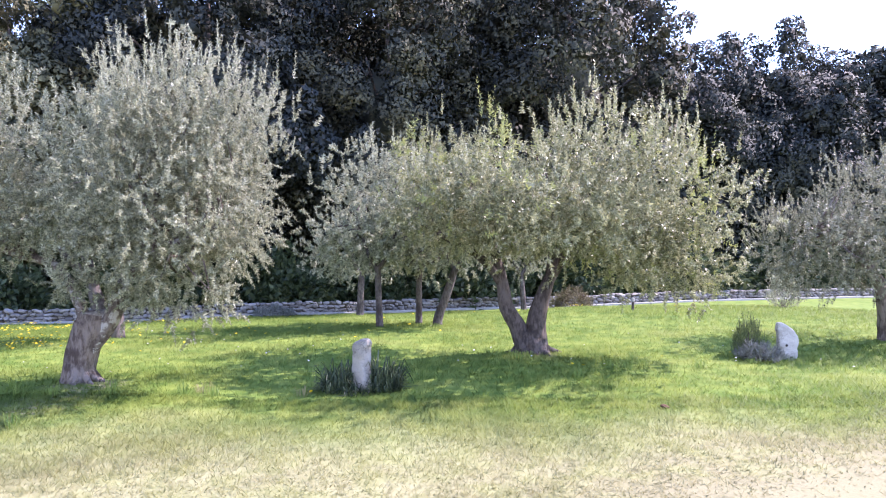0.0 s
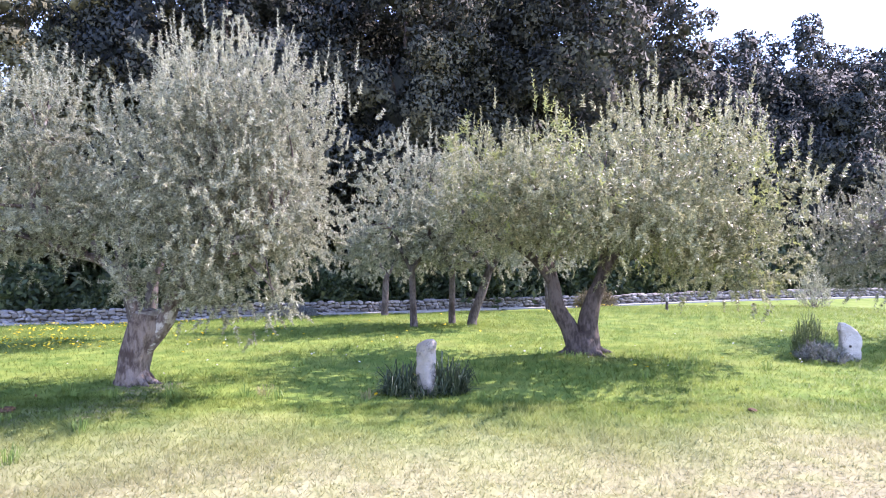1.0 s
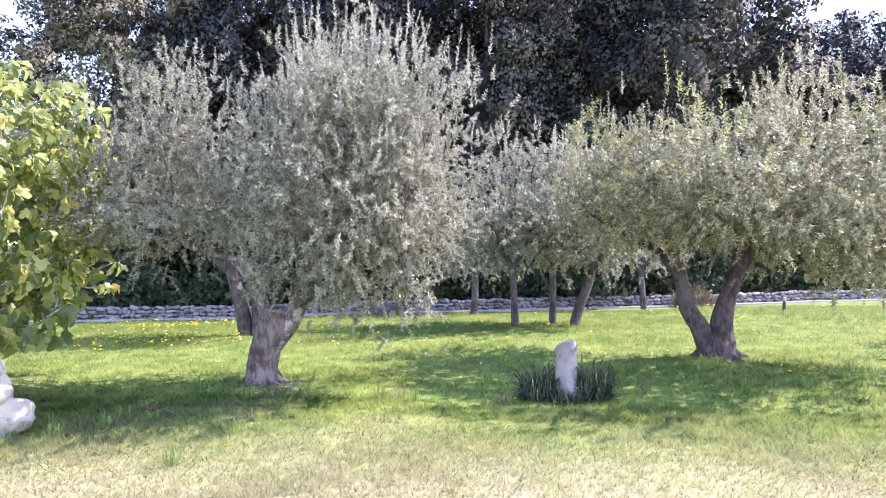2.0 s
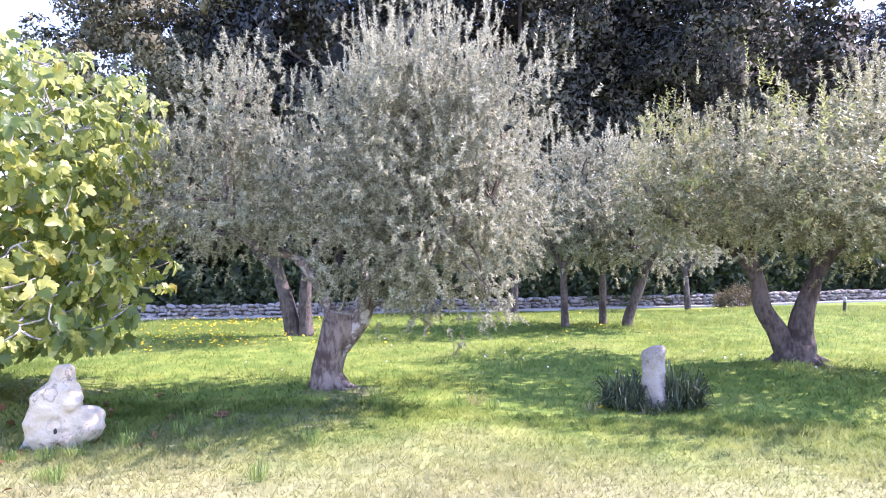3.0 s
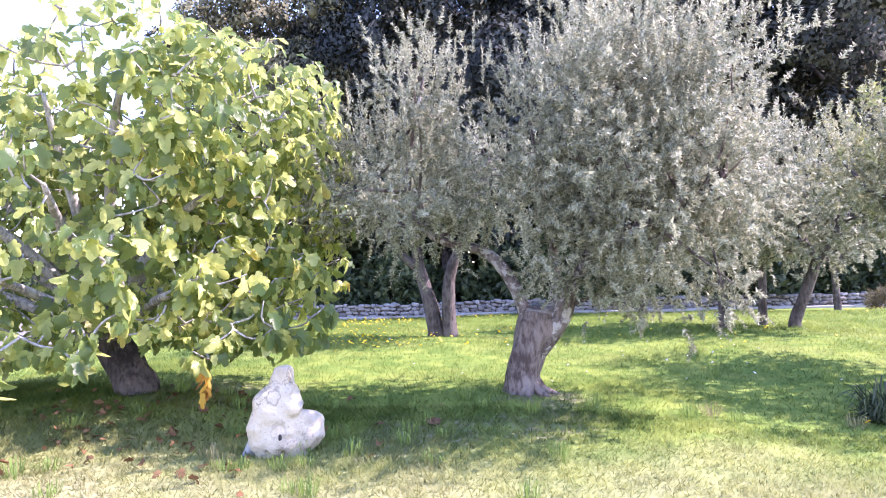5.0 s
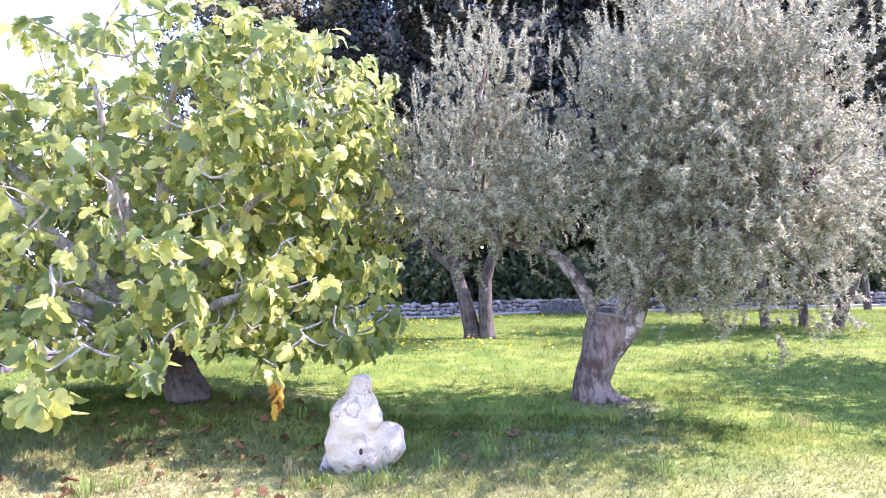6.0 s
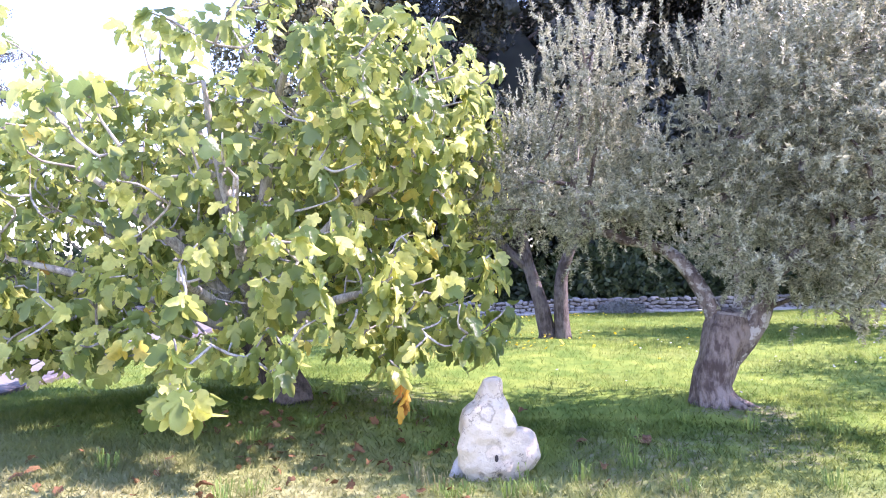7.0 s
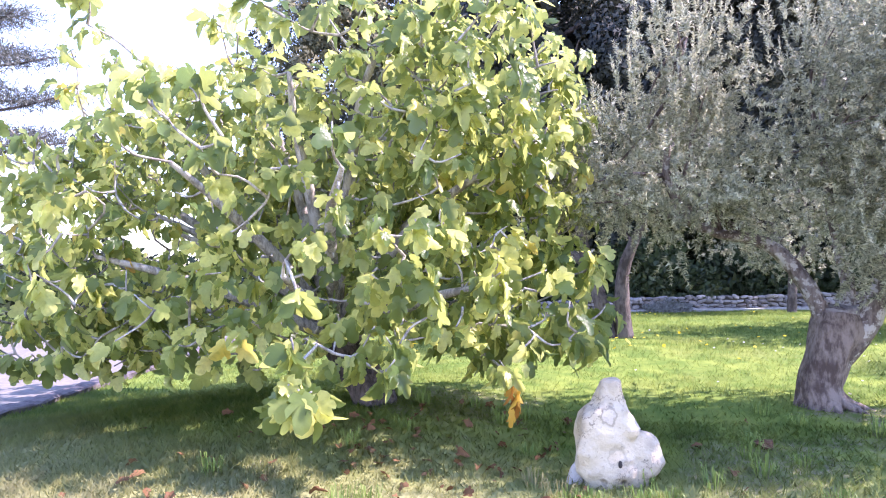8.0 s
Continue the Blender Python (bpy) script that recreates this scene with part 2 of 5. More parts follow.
RED_DEBRIS = plain("red_brown_debris", (0.095, 0.052, 0.03), (0.17, 0.10, 0.055), 40)
# Dark colour in place of the shade inside the stones' small holes.
SHADOW_HOLE = plain("stone_hole_shade", (0.03, 0.028, 0.026), (0.06, 0.05, 0.045), 30)


def turf(name, blades):
    """Lawn: fresh green under and between the trees, straw-dry and partly bare along the path."""
    k = Nodes(name)
    where = k.add("ShaderNodeNewGeometry").outputs["Position"]
    sep = k.add("ShaderNodeSeparateXYZ", Vector=where)
    x, y = sep.outputs[0], sep.outputs[1]
    n1, n2, n3 = k.noise(where, 0.55, 4.0), k.noise(where, 2.6, 4.0), k.noise(where, 14.0, 4.0, 0.7)
    grain = k.noise(where, 60.0, 3.0, 0.7)
    fresh = k.mix(k.step(n2, 0.35, 0.7), (0.112, 0.200, 0.036), (0.258, 0.332, 0.070))
    fresh = k.mix(k.math("MULTIPLY", k.step(n1, 0.50, 0.68), 0.5), fresh, (0.285, 0.32, 0.09))
    if not blades:
        # shade that grass blades would cast, put into the ground colour
        fresh = k.mix(0.25, fresh, (0.12, 0.15, 0.04))
    straw = k.mix(k.step(n3, 0.35, 0.65), (0.312, 0.310, 0.150), (0.378, 0.360, 0.205))
    straw = k.mix(k.math("MULTIPLY", k.step(n2, 0.42, 0.62), 0.7), straw, (0.285, 0.305, 0.118))
    # edge of the fresh grass: farther off to the right
    edge = k.math("ADD", k.math("MULTIPLY", x, 0.05), k.math("MULTIPLY", n1, 2.4))
    edge = k.math("ADD", edge, k.math("MULTIPLY", n2, 1.0))
    dry = k.math("SUBTRACT", 1.0, k.step(k.math("SUBTRACT", y, edge), 2.8, 5.7))
    colour = k.mix(dry, fresh, straw)
    mat = k.mix(dry, colour, (0.305, 0.288, 0.146))
    # the trodden bare strip
    away = k.math("SUBTRACT", y, k.math("ADD", k.math("MULTIPLY", x, 0.50), 3.1))
    away = k.math("ADD", away, k.math("MULTIPLY", k.math("SUBTRACT", n2, 0.5), 3.2))
    away = k.math("ADD", away, k.math("MULTIPLY", k.math("SUBTRACT", n3, 0.5), 1.6))
    right = k.step(x, -2.0, 1.0)
    bare = k.math("MULTIPLY", k.math("SUBTRACT", 1.0, k.step(away, 0.0, 1.6)), right)
    earth = 0.0
    for cx, cy, size in ((-8.3, 7.4, 1.0), (-4.62, 7.95, 0.55), (1.65, 10.9, 0.5), (-5.6, 6.5, 0.8), (-4.5, 7.0, 0.6)):
        dx, dy = k.math("SUBTRACT", x, cx), k.math("SUBTRACT", y, cy)
        far = k.math("SQRT", k.math("ADD", k.math("MULTIPLY", dx, dx), k.math("MULTIPLY", dy, dy)))
        far = k.math("ADD", k.math("DIVIDE", far, size), k.math("MULTIPLY", k.math("SUBTRACT", n2, 0.5), 2.2))
        near = k.math("SUBTRACT", 1.0, k.step(far, 0.45, 1.05))
        earth = k.math("MAXIMUM", earth, k.math("MULTIPLY", near, k.step(n3, 0.32, 0.6)))
    soil = k.mix(k.step(n3, 0.4, 0.65), (0.19, 0.15, 0.115), (0.33, 0.27, 0.205))
    sand = k.mix(k.step(grain, 0.3, 0.7), (0.228, 0.205, 0.115), (0.295, 0.263, 0.153))
    if blades:
        isl = k.add("ShaderNodeNewGeometry").outputs["Random Per Island"]
        colour = k.mix(k.math("MULTIPLY", isl, 0.35), colour, k.mix(dry, (0.265, 0.305, 0.095), (0.355, 0.350, 0.168)))
        colour = k.mix(k.math("MULTIPLY", earth, 0.2), colour, (0.26, 0.22, 0.12))
        colour = k.mix(k.math("MULTIPLY", bare, 0.6), colour, (0.305, 0.286, 0.155))
        return k.surface(colour, 0.6, 0.25, None, 0.5)
    colour = k.mix(0.5, colour, mat)
    colour = k.mix(k.math("MULTIPLY", earth, 0.6), colour, soil)
    colour = k.mix(k.math("MULTIPLY", bare, 0.8), colour, sand)
    colour = k.mix(k.math("MULTIPLY", k.step(grain, 0.4, 0.8), 0.12), colour, (0.16, 0.17, 0.05))
    h = k.math("ADD", k.math("MULTIPLY", grain, 0.7), n3)
    return k.surface(colour, 0.95, 0.1, k.bump(h, 0.3, 0.015))


TURF, BLADES = turf("turf", False), turf("grass_blades", True)


# ---- building tools ----
def empty(name, x, y, z=None, turn=0.0):
    ob = new(name)
    ob.empty_display_size = 0.2
    ob.matrix_basis = pose(x, y, ground_z(x, y) if z is None else z, 0, 0, turn)
    return ob


def mesh_of(name, verts, faces, material, smooth=False, normals=None):
    """A mesh from an array of places and an array of faces that all have as many corners."""
    verts, faces = np.asarray(verts, np.float32).reshape(-1, 3), np.asarray(faces, np.int32)
    me = bpy.data.meshes.new(name)
    n, k = faces.shape
    me.vertices.add(len(verts))
    me.vertices.foreach_set("co", verts.ravel())
    me.loops.add(n * k)
    me.loops.foreach_set("vertex_index", faces.ravel())
    me.polygons.add(n)
    me.polygons.foreach_set("loop_start", np.arange(0, n * k, k, dtype=np.int32))
    if smooth:
        me.polygons.foreach_set("use_smooth", np.ones(n, bool))
    me.update(calc_edges=True)
    me.validate()
    me.materials.append(material)
    if normals is not None:
        me.polygons.foreach_set("use_smooth", np.ones(len(me.polygons), bool))
        me.normals_split_custom_set_from_vertices(normals)
    return me


def child(name, me, parent, label=""):
    ob = new(name, me)
    ob.parent = parent
    return tagged(ob, label)


def part(name, bm, material, parent, label="", smooth=False):
    me = bpy.data.meshes.new(name)
    bm.to_mesh(me)
    bm.free()
    me.materials.append(material)
    if smooth:
        for p in me.polygons:
            p.use_smooth = True
    return child(name, me, parent, label)


def unit(v):
    return v / np.maximum(np.linalg.norm(v, axis=-1, keepdims=True), 1e-9)


class Wood:
    """Tapered, knotty tubes gathered into one mesh."""

    def __init__(self):
        self.v, self.f, self.n = [], [], 0

    def tube(self, points, radii, sides=8, knots=0.0, steps=0):
        p, r = np.asarray(points, float), np.asarray(radii, float)
        if steps:
            p, r = smooth_line(p, steps), np.interp(np.linspace(0, 1, steps), np.linspace(0, 1, len(r)), r)
        along = unit(np.gradient(p, axis=0))
        side = np.cross(along, (0.31, 0.9, 0.17))
        side = unit(np.where(np.linalg.norm(side, axis=1, keepdims=True) < 0.15, np.cross(along, (1.0, 0, 0)), side))
        up = np.cross(along, side)
        a = np.linspace(0, 2 * np.pi, sides, endpoint=False)
        ring = np.cos(a)[None, :, None] * side[:, None] + np.sin(a)[None, :, None] * up[:, None]
        size = r[:, None] * np.ones(sides)
        if knots:
            for i in range(len(p)):
                for j in range(sides):
                    w = noise.noise(Vector((3 * math.cos(a[j]) + 7 * float(p[0, 0]), 3 * math.sin(a[j]), 2.2 * i / len(p) * 3)))
                    v = noise.noise(Vector((1.4 * math.cos(a[j]), 1.4 * math.sin(a[j]) + 5, 4.0 * i / len(p) + float(p[0, 1]))))
                    size[i, j] *= 1 + knots * (0.7 * w + 0.6 * v + 0.28 * math.sin(6 * a[j] + 3 * v + 1.5 * i / len(p)))
        v = p[:, None] + ring * size[..., None]
        m = len(p)
        i, j = np.meshgrid(np.arange(m - 1), np.arange(sides), indexing="ij")
        k = (j + 1) % sides
        f = np.stack([i * sides + j, i * sides + k, (i + 1) * sides + k, (i + 1) * sides + j], -1).reshape(-1, 4) + self.n
        self.v.append(v.reshape(-1, 3))
        self.f.append(f)
        self.n += m * sides
        # closed end
        self.v.append(p[-1:] + along[-1:] * r[-1] * 0.4)
        last = self.n - sides
        cap = np.array([[last + q, last + (q + 1) % sides, self.n, self.n] for q in range(sides)])
        self.f.append(cap)
        self.n += 1
        return p

    def mesh(self, name, material, smooth=True):
        bm = bmesh.new()
        vs = [bm.verts.new(c) for c in np.concatenate(self.v)]
        for f in np.concatenate(self.f):
            bm.faces.new([vs[q] for q in dict.fromkeys(int(q) for q in f)])
        me = bpy.data.meshes.new(name)
        bm.to_mesh(me)
        bm.free()
        me.materials.append(material)
        if smooth:
            me.polygons.foreach_set("use_smooth", np.ones(len(me.polygons), bool))
        return me


def smooth_line(points, steps):
    """A smooth line of that many points through a few."""
    p = np.asarray(points, float)
    n = len(p)
    q = np.concatenate([2 * p[:1] - p[1:2], p, 2 * p[-1:] - p[-2:-1]])
    t = np.linspace(0, n - 1 - 1e-6, steps)
    i = t.astype(int)
    u = (t - i)[:, None]
    a, b, c, d = q[i], q[i + 1], q[i + 2], q[i + 3]
    return 0.5 * (2 * b + (c - a) * u + (2 * a - 5 * b + 4 * c - d) * u**2 + (3 * b - a - 3 * c + d) * u**3)


def blades_of(base, way, side, length, width, fold=0.15):
    """Diamond leaves: places, ways, sides (arrays of vectors), lengths and widths."""
    face = np.cross(way, side)
    mid = base + way * (length * 0.45)[:, None]
    drop = face * (length * fold)[:, None]
    tip = base + way * length[:, None] - drop
    v = np.stack([base, mid + side * (width / 2)[:, None], tip, mid - side * (width / 2)[:, None]], 1)
    return v


def crown_mesh(name, shoots, material):
    v = np.concatenate(shoots)
    k = v.shape[1]
    return mesh_of(name, v.reshape(-1, 3), np.arange(len(v) * k).reshape(-1, k), material)


def lump(dirs, seed, scale=1.7):
    return np.array([noise.noise(Vector((d[0] * scale + seed, d[1] * scale, d[2] * scale - seed))) for d in dirs])


def shoots_of(rng, n, centre, radii, leaves, length, leaf, seed, lumpy=0.30, core=0.3, rise=0.55, low=0.75):
    """Leafy shoots in tufts over a lumpy crown: leaf quads, and each shoot's base and end."""
    k = max(5, n // 6)
    d = unit(rng.normal(size=(k, 3)))
    m = 1 + lumpy * lump(d, seed) + 0.75 * lumpy * lump(d, seed + 9, 4.2)
    depth = np.where(rng.random(k) < core, 0.25 + 0.5 * rng.random(k), 0.72 + 0.28 * rng.random(k) ** 0.7)
    rad = np.array(radii) * np.where(d[:, 2:3] < 0, (1, 1, low), (1, 1, 1))
    heart = np.array(centre) + d * rad * (m * depth)[:, None]
    trend = unit(d + 0.35 * rng.normal(size=(k, 3)))
    pick = rng.integers(0, k, n)
    off = rng.normal(size=(n, 3)) * 0.20 * min(1.0, float(np.mean(radii)))
    p, d, depth = heart[pick] + off, unit(trend[pick] + 1.2 * off), depth[pick]
    lift = np.clip(d[:, 2] * 0.8 + 0.35, -0.25, 1.0)
    way = unit(0.6 * d + np.stack([0 * lift, 0 * lift, rise * 1.5 * lift], 1) + 0.42 * rng.normal(size=(n, 3)))
    spike = (d[:, 2] > 0.25) & (depth > 0.85) & (rng.random(n) < 0.4)
    way = np.where(spike[:, None], unit(0.35 * way + (0, 0, 1.0) + 0.12 * rng.normal(size=(n, 3))), way)
    size = length * (0.6 + 0.6 * rng.random(n)) * np.where(spike, 1.75, 0.9)
    bend = np.stack([0 * lift, 0 * lift, np.where(d[:, 2] < -0.1, -0.25, 0.10)], 1)
    t = (np.arange(leaves) + 0.5) / leaves
    t = t[None] + rng.uniform(-0.4, 0.4, (n, leaves)) / leaves
    base = p[:, None] + way[:, None] * (t * size[:, None])[..., None] + bend[:, None] * ((t**2) * size[:, None])[..., None]
    turn = rng.random(n)[:, None] * 6.28 + np.arange(leaves)[None] * 2.4
    e1 = unit(np.cross(way, rng.normal(size=(n, 3))))
    e2 = np.cross(way, e1)
    out = np.cos(turn)[..., None] * e1[:, None] + np.sin(turn)[..., None] * e2[:, None]
    # leaves lie along the straight top shoots and stand off the others
    hug = np.where(spike, 0.75, 0.30)[:, None, None]
    lw = unit(out * 0.75 + way[:, None] * hug + 0.30 * rng.normal(size=base.shape))
    ls = unit(np.cross(lw, way[:, None] + 0.6 * rng.normal(size=base.shape)))
    ll = leaf[0] * (0.65 + 0.6 * rng.random((n, leaves))) * (1.12 - 0.5 * t)
    half = ls * (ll * leaf[1] / 2)[..., None]
    foot = base + lw * (ll * 0.12)[..., None]
    q = np.stack([foot - half, foot + half, base + lw * ll[..., None]], 2).reshape(-1, 3, 3)
    return q, p, p + way * size[:, None]


def twigs(wood, rng, starts, ends, n, r0, r1, sides=4):
    for i in rng.choice(len(ends), n, replace=False):
        e = ends[i]
        s = starts[np.argsort(np.linalg.norm(starts - e, axis=1))[rng.integers(0, max(1, len(starts) // 6))]]
        if np.linalg.norm(e - s) > 1.4:
            continue
        mid = (s + e) / 2 + rng.normal(size=3) * 0.10 * np.linalg.norm(e - s) + (0, 0, 0.08 * np.linalg.norm(e - s))
        wood.tube([s, mid, e], [r0, (r0 + r1) / 2, r1], sides, steps=6)


# ---- the ground ----
GROUND = np.array([(-4.75, 8.05, .19), (-6.6, 5.9, -.02), (-5.5, 6.85, .10), (-1.05, 8.0, .04), (1.55, 11.0, .17), (5.85, 10.3, .13),
                   (-1.55, 15.4, .28), (-.6, 16.3, .26), (0, 15.8, .29), (5.5, 17.8, .50), (4.7, 13.4, .27), (-7.05, 13.15, .25), (-4.1, 24.4, .05),
                   (-13.2, 22.0, -.05), (2.4, 26, .1), (21, 32.5, .24), (0, 4.5, 0), (-4, 4.5, -.02), (4, 5, .02), (0, 0, 0), (-6, 1.4, 0),
                   (-9.1, 7.1, .22), (-14, 8, .02), (12, 15, .4), (-20, 10, 0), (10, 5, .1)])


def ground_z(x, y):
    x, y = np.asarray(x, float), np.asarray(y, float)
    d = (x[..., None] - GROUND[:, 0]) ** 2 + (y[..., None] - GROUND[:, 1]) ** 2
    w = 1 / (d + 1.2) ** 2
    return (w * GROUND[:, 2]).sum(-1) / w.sum(-1) + 0.018 * np.sin(1.7 * x + 0.6 * y) * np.cos(1.3 * y - 0.4 * x)


def build_ground():
    xs = np.concatenate([[-1500, -600, -250, -110, -60], np.arange(-34, 36.01, 0.3), [60, 110, 250, 600, 1500]])
    ys = np.concatenate([[-1500, -600, -250, -80, -30, -14], np.arange(-8, 40.01, 0.3), [55, 90, 180, 500, 1500]])
    gx, gy = np.meshgrid(xs, ys, indexing="ij")
    gz = ground_z(gx, gy)
    v = np.stack([gx, gy, gz], -1).reshape(-1, 3)
    i, j = np.meshgrid(np.arange(len(xs) - 1), np.arange(len(ys) - 1), indexing="ij")
    m = len(ys)
    f = np.stack([i * m + j, (i + 1) * m + j, (i + 1) * m + j + 1, i * m + j + 1], -1).reshape(-1, 4)
    ob = new("ground", mesh_of("ground", v, f, TURF, True))
    tagged(ob, "grassy olive grove floor, green with a straw-dry strip", "ground", kind="structure")


build_ground()


def dryness(x, y):
    return np.clip((5.2 + 0.10 * x - y) / 2.0, 0, 1)


def build_grass():
    rng = np.random.default_rng(5)

    def field(n, y0, y1, power, most):
        x, y = rng.uniform(-17, 13, n), y0 + (y1 - y0) * rng.random(n) ** power
        patch = np.sin(1.1 * x + 2.0 * np.sin(0.7 * y)) * np.cos(1.4 * y + 1.3 * np.sin(0.9 * x))
        fine = np.sin(5.3 * x + 3 * np.sin(2.1 * y)) * np.sin(4.7 * y + 2 * np.sin(3.1 * x))
        bare = np.clip((4.2 + 0.5 * x - y) / 1.2, 0, 1) * np.clip((x + 2) / 3, 0, 1)
        keep = rng.random(n) < (0.62 + 0.2 * patch + 0.18 * fine) * (1 - 0.85 * bare)
        for cx, cy, size in ((-8.3, 7.4, 1.2), (-4.62, 7.95, 0.5), (1.65, 10.9, 0.45), (-5.6, 6.5, 0.8), (-4.5, 7.0, 0.6)):
            keep &= rng.random(n) > 0.5 * np.exp(-((x - cx) ** 2 + (y - cy) ** 2) / size**2) * (0.75 + 0.5 * fine)
        keep &= (x > -9.6 - 0.75 * y) & (x < 1.2 + 0.78 * y) & (x > -13.4 - 0.36 * (y - 6.4))
        return x[keep][:most], y[keep][:most], patch[keep][:most]

    near, far = field(640000, 2.3, 7.5, 1.0, 285000), field(510000, 7.0, 24.0, 1.6, 220000)
    x, y, patch = (np.concatenate(q) for q in zip(near, far))
    n = len(x)
    dry = dryness(x, y)
    dist = 0.7 + np.hypot(x + 3, y) / 11
    h = (0.020 + 0.036 * rng.random(n) ** 1.5) * (1 - 0.76 * dry) * (1 + 0.5 * np.clip(patch, 0, 1)) * (0.75 + 0.3 * dist)
    w = 0.0078 * dist * (0.7 + 0.6 * rng.random(n)) * (1 + 0.5 * dry)
    base = np.stack([x, y, ground_z(x, y) - 0.004], -1)
    a = rng.uniform(0, 6.283, n)
    side = np.stack([np.cos(a), np.sin(a), 0 * a], -1) * (w / 2)[:, None]
    lean = rng.normal(size=(n, 2)) * (0.75 + 1.0 * dry)[:, None] * h[:, None]
    tip = base + np.concatenate([lean, h[:, None]], 1)
    v = np.stack([base - side, base + side, tip], 1)
    # grass reads as a soft mat: its blades shade nearly like the ground
    back = np.cross(v[:, 1] - v[:, 0], v[:, 2] - v[:, 0])[:, 2] < 0
    v[back] = v[back][:, ::-1]
    nv = np.repeat(unit(rng.normal(size=(n, 3)) * (0.28, 0.28, 0) + (0, 0, 1)), 3, axis=0)
    ob = new("grass", mesh_of("grass", v.reshape(-1, 3), np.arange(n * 3).reshape(-1, 3), BLADES, normals=nv))
    tagged(ob, "short meadow grass, lush green beyond a dry strip", "grass", kind="stuff")


build_grass()


# ---- dry stone wall and its kerb ----
def wall_y(x):
    return 24.4 + 0.32 * (x + 4.1)


WALL_TURN = math.degrees(math.atan(0.32))
ALONG = np.array((math.cos(math.atan(0.32)), math.sin(math.atan(0.32)), 0))


def rough_stone(rng, cut=0.24):
    """A squarish field stone, one unit in each direction, corners knocked off."""
    bm = bmesh.new()
    bmesh.ops.create_cube(bm, size=1.0)
    for v in bm.verts:
        v.co += Vector(rng.normal(size=3) * 0.10)
    bmesh.ops.bevel(bm, geom=bm.edges[:], offset=cut, segments=1, affect="EDGES")
    for v in bm.verts:
        v.co += Vector(rng.normal(size=3) * 0.02)
    return bm


def build_wall():
    rng = np.random.default_rng(11)
    x0, x1, height = -27.0, 31.0, 0.50
    wall = empty("wall_north", 0, wall_y(0), 0.0, WALL_TURN)
    tagged(wall, "low dry stone wall of pale grey field stones", "wall", kind="structure")
    half = (x1 - x0) / 2 / math.cos(math.radians(WALL_TURN))
    s = np.linspace(-half, half, 60)
    mid = (x0 + x1) / 2 / math.cos(math.radians(WALL_TURN))
    s = s + mid
    gx = s * ALONG[0]
    gz = ground_z(gx, wall_y(gx))
    bm = bmesh.new()
    rows = [[bm.verts.new((a, y, z + q)) for y, q in ((-0.16, -0.2), (-0.16, height - 0.05), (0.22, height - 0.05), (0.22, -0.2))] for a, z in zip(s, gz)]
    for p, q in zip(rows, rows[1:]):
        for i in range(4):
            bm.faces.new((p[i], p[(i + 1) % 4], q[(i + 1) % 4], q[i]))
    bm.faces.new(rows[0])
    bm.faces.new(rows[-1][::-1])
    part("core", bm, WALL_EARTH, wall)
    kinds = []
    for i in range(9):
        me = bpy.data.meshes.new("stone")
        bm = rough_stone(rng)
        bm.to_mesh(me)
        bm.free()
        me.materials.append(WALL_STONE)
        kinds.append(me)
    shapes = [(np.array([v.co[:] for v in me.vertices]), [tuple(p.vertices) for p in me.polygons]) for me in kinds]
    rv, rf, rn, count = [], [], 0, 0
    for course in range(4):
        a = -half + mid
        while a < half + mid:
            w = rng.uniform(0.11, 0.32)
            h = 0.125 * rng.uniform(0.75, 1.3)
            x = (a + w / 2) * ALONG[0]
            z = float(ground_z(x, wall_y(x))) + 0.06 + course * 0.122 + rng.normal() * 0.016
            depth = rng.uniform(0.26, 0.36)
            k = int(rng.integers(0, 9))
            m = pose(a + w / 2, -0.10 + rng.normal() * 0.02, z, rng.normal() * 5, rng.normal() * 9, rng.normal() * 6) @ Matrix.Diagonal((w * 0.95, depth, h * 0.95, 1))
            near = -12.0 < x < 1.0
            if near and count < 300:
                ob = child("stone", kinds[k], wall)
                ob.matrix_basis = m
                count += 1
            else:
                v, f = shapes[k]
                mm = np.array(m)
                rv.append(v @ mm[:3, :3].T + mm[:3, 3])
                rf += [tuple(q + rn for q in face) for face in f]
                rn += len(v)
            a += w
    me = bpy.data.meshes.new("far_stones")
    me.from_pydata(np.concatenate(rv).tolist(), [], rf)
    me.materials.append(WALL_STONE)
    tagged(child("far_stones", me, wall), kind="stuff")
    # kerb along the foot
    bm = bmesh.new()
    for p, q, z0, z1 in zip(s, s[1:], gz, gz[1:]):
        c = [bm.verts.new(v) for v in ((p, -0.62, z0 - 0.1), (q - 0.012, -0.62, z1 - 0.1), (q - 0.012, -0.30, z1 - 0.1), (p, -0.30, z0 - 0.1),
                                       (p, -0.61, z0 + 0.065), (q - 0.012, -0.61, z1 + 0.065), (q - 0.012, -0.30, z1 + 0.075), (p, -0.30, z0 + 0.075))]
        for f in ((0, 1, 5, 4), (4, 5, 6, 7), (1, 2, 6, 5), (3, 0, 4, 7), (2, 3, 7, 6)):
            bm.faces.new([c[i] for i in f])
    kerb = new("kerb")
    kerb.matrix_basis = wall.matrix_basis
    tagged(kerb, "pale concrete kerb along the foot of the stone wall", "kerb", kind="structure")
    part("kerb_strip", bm, KERB_STONE, kerb)


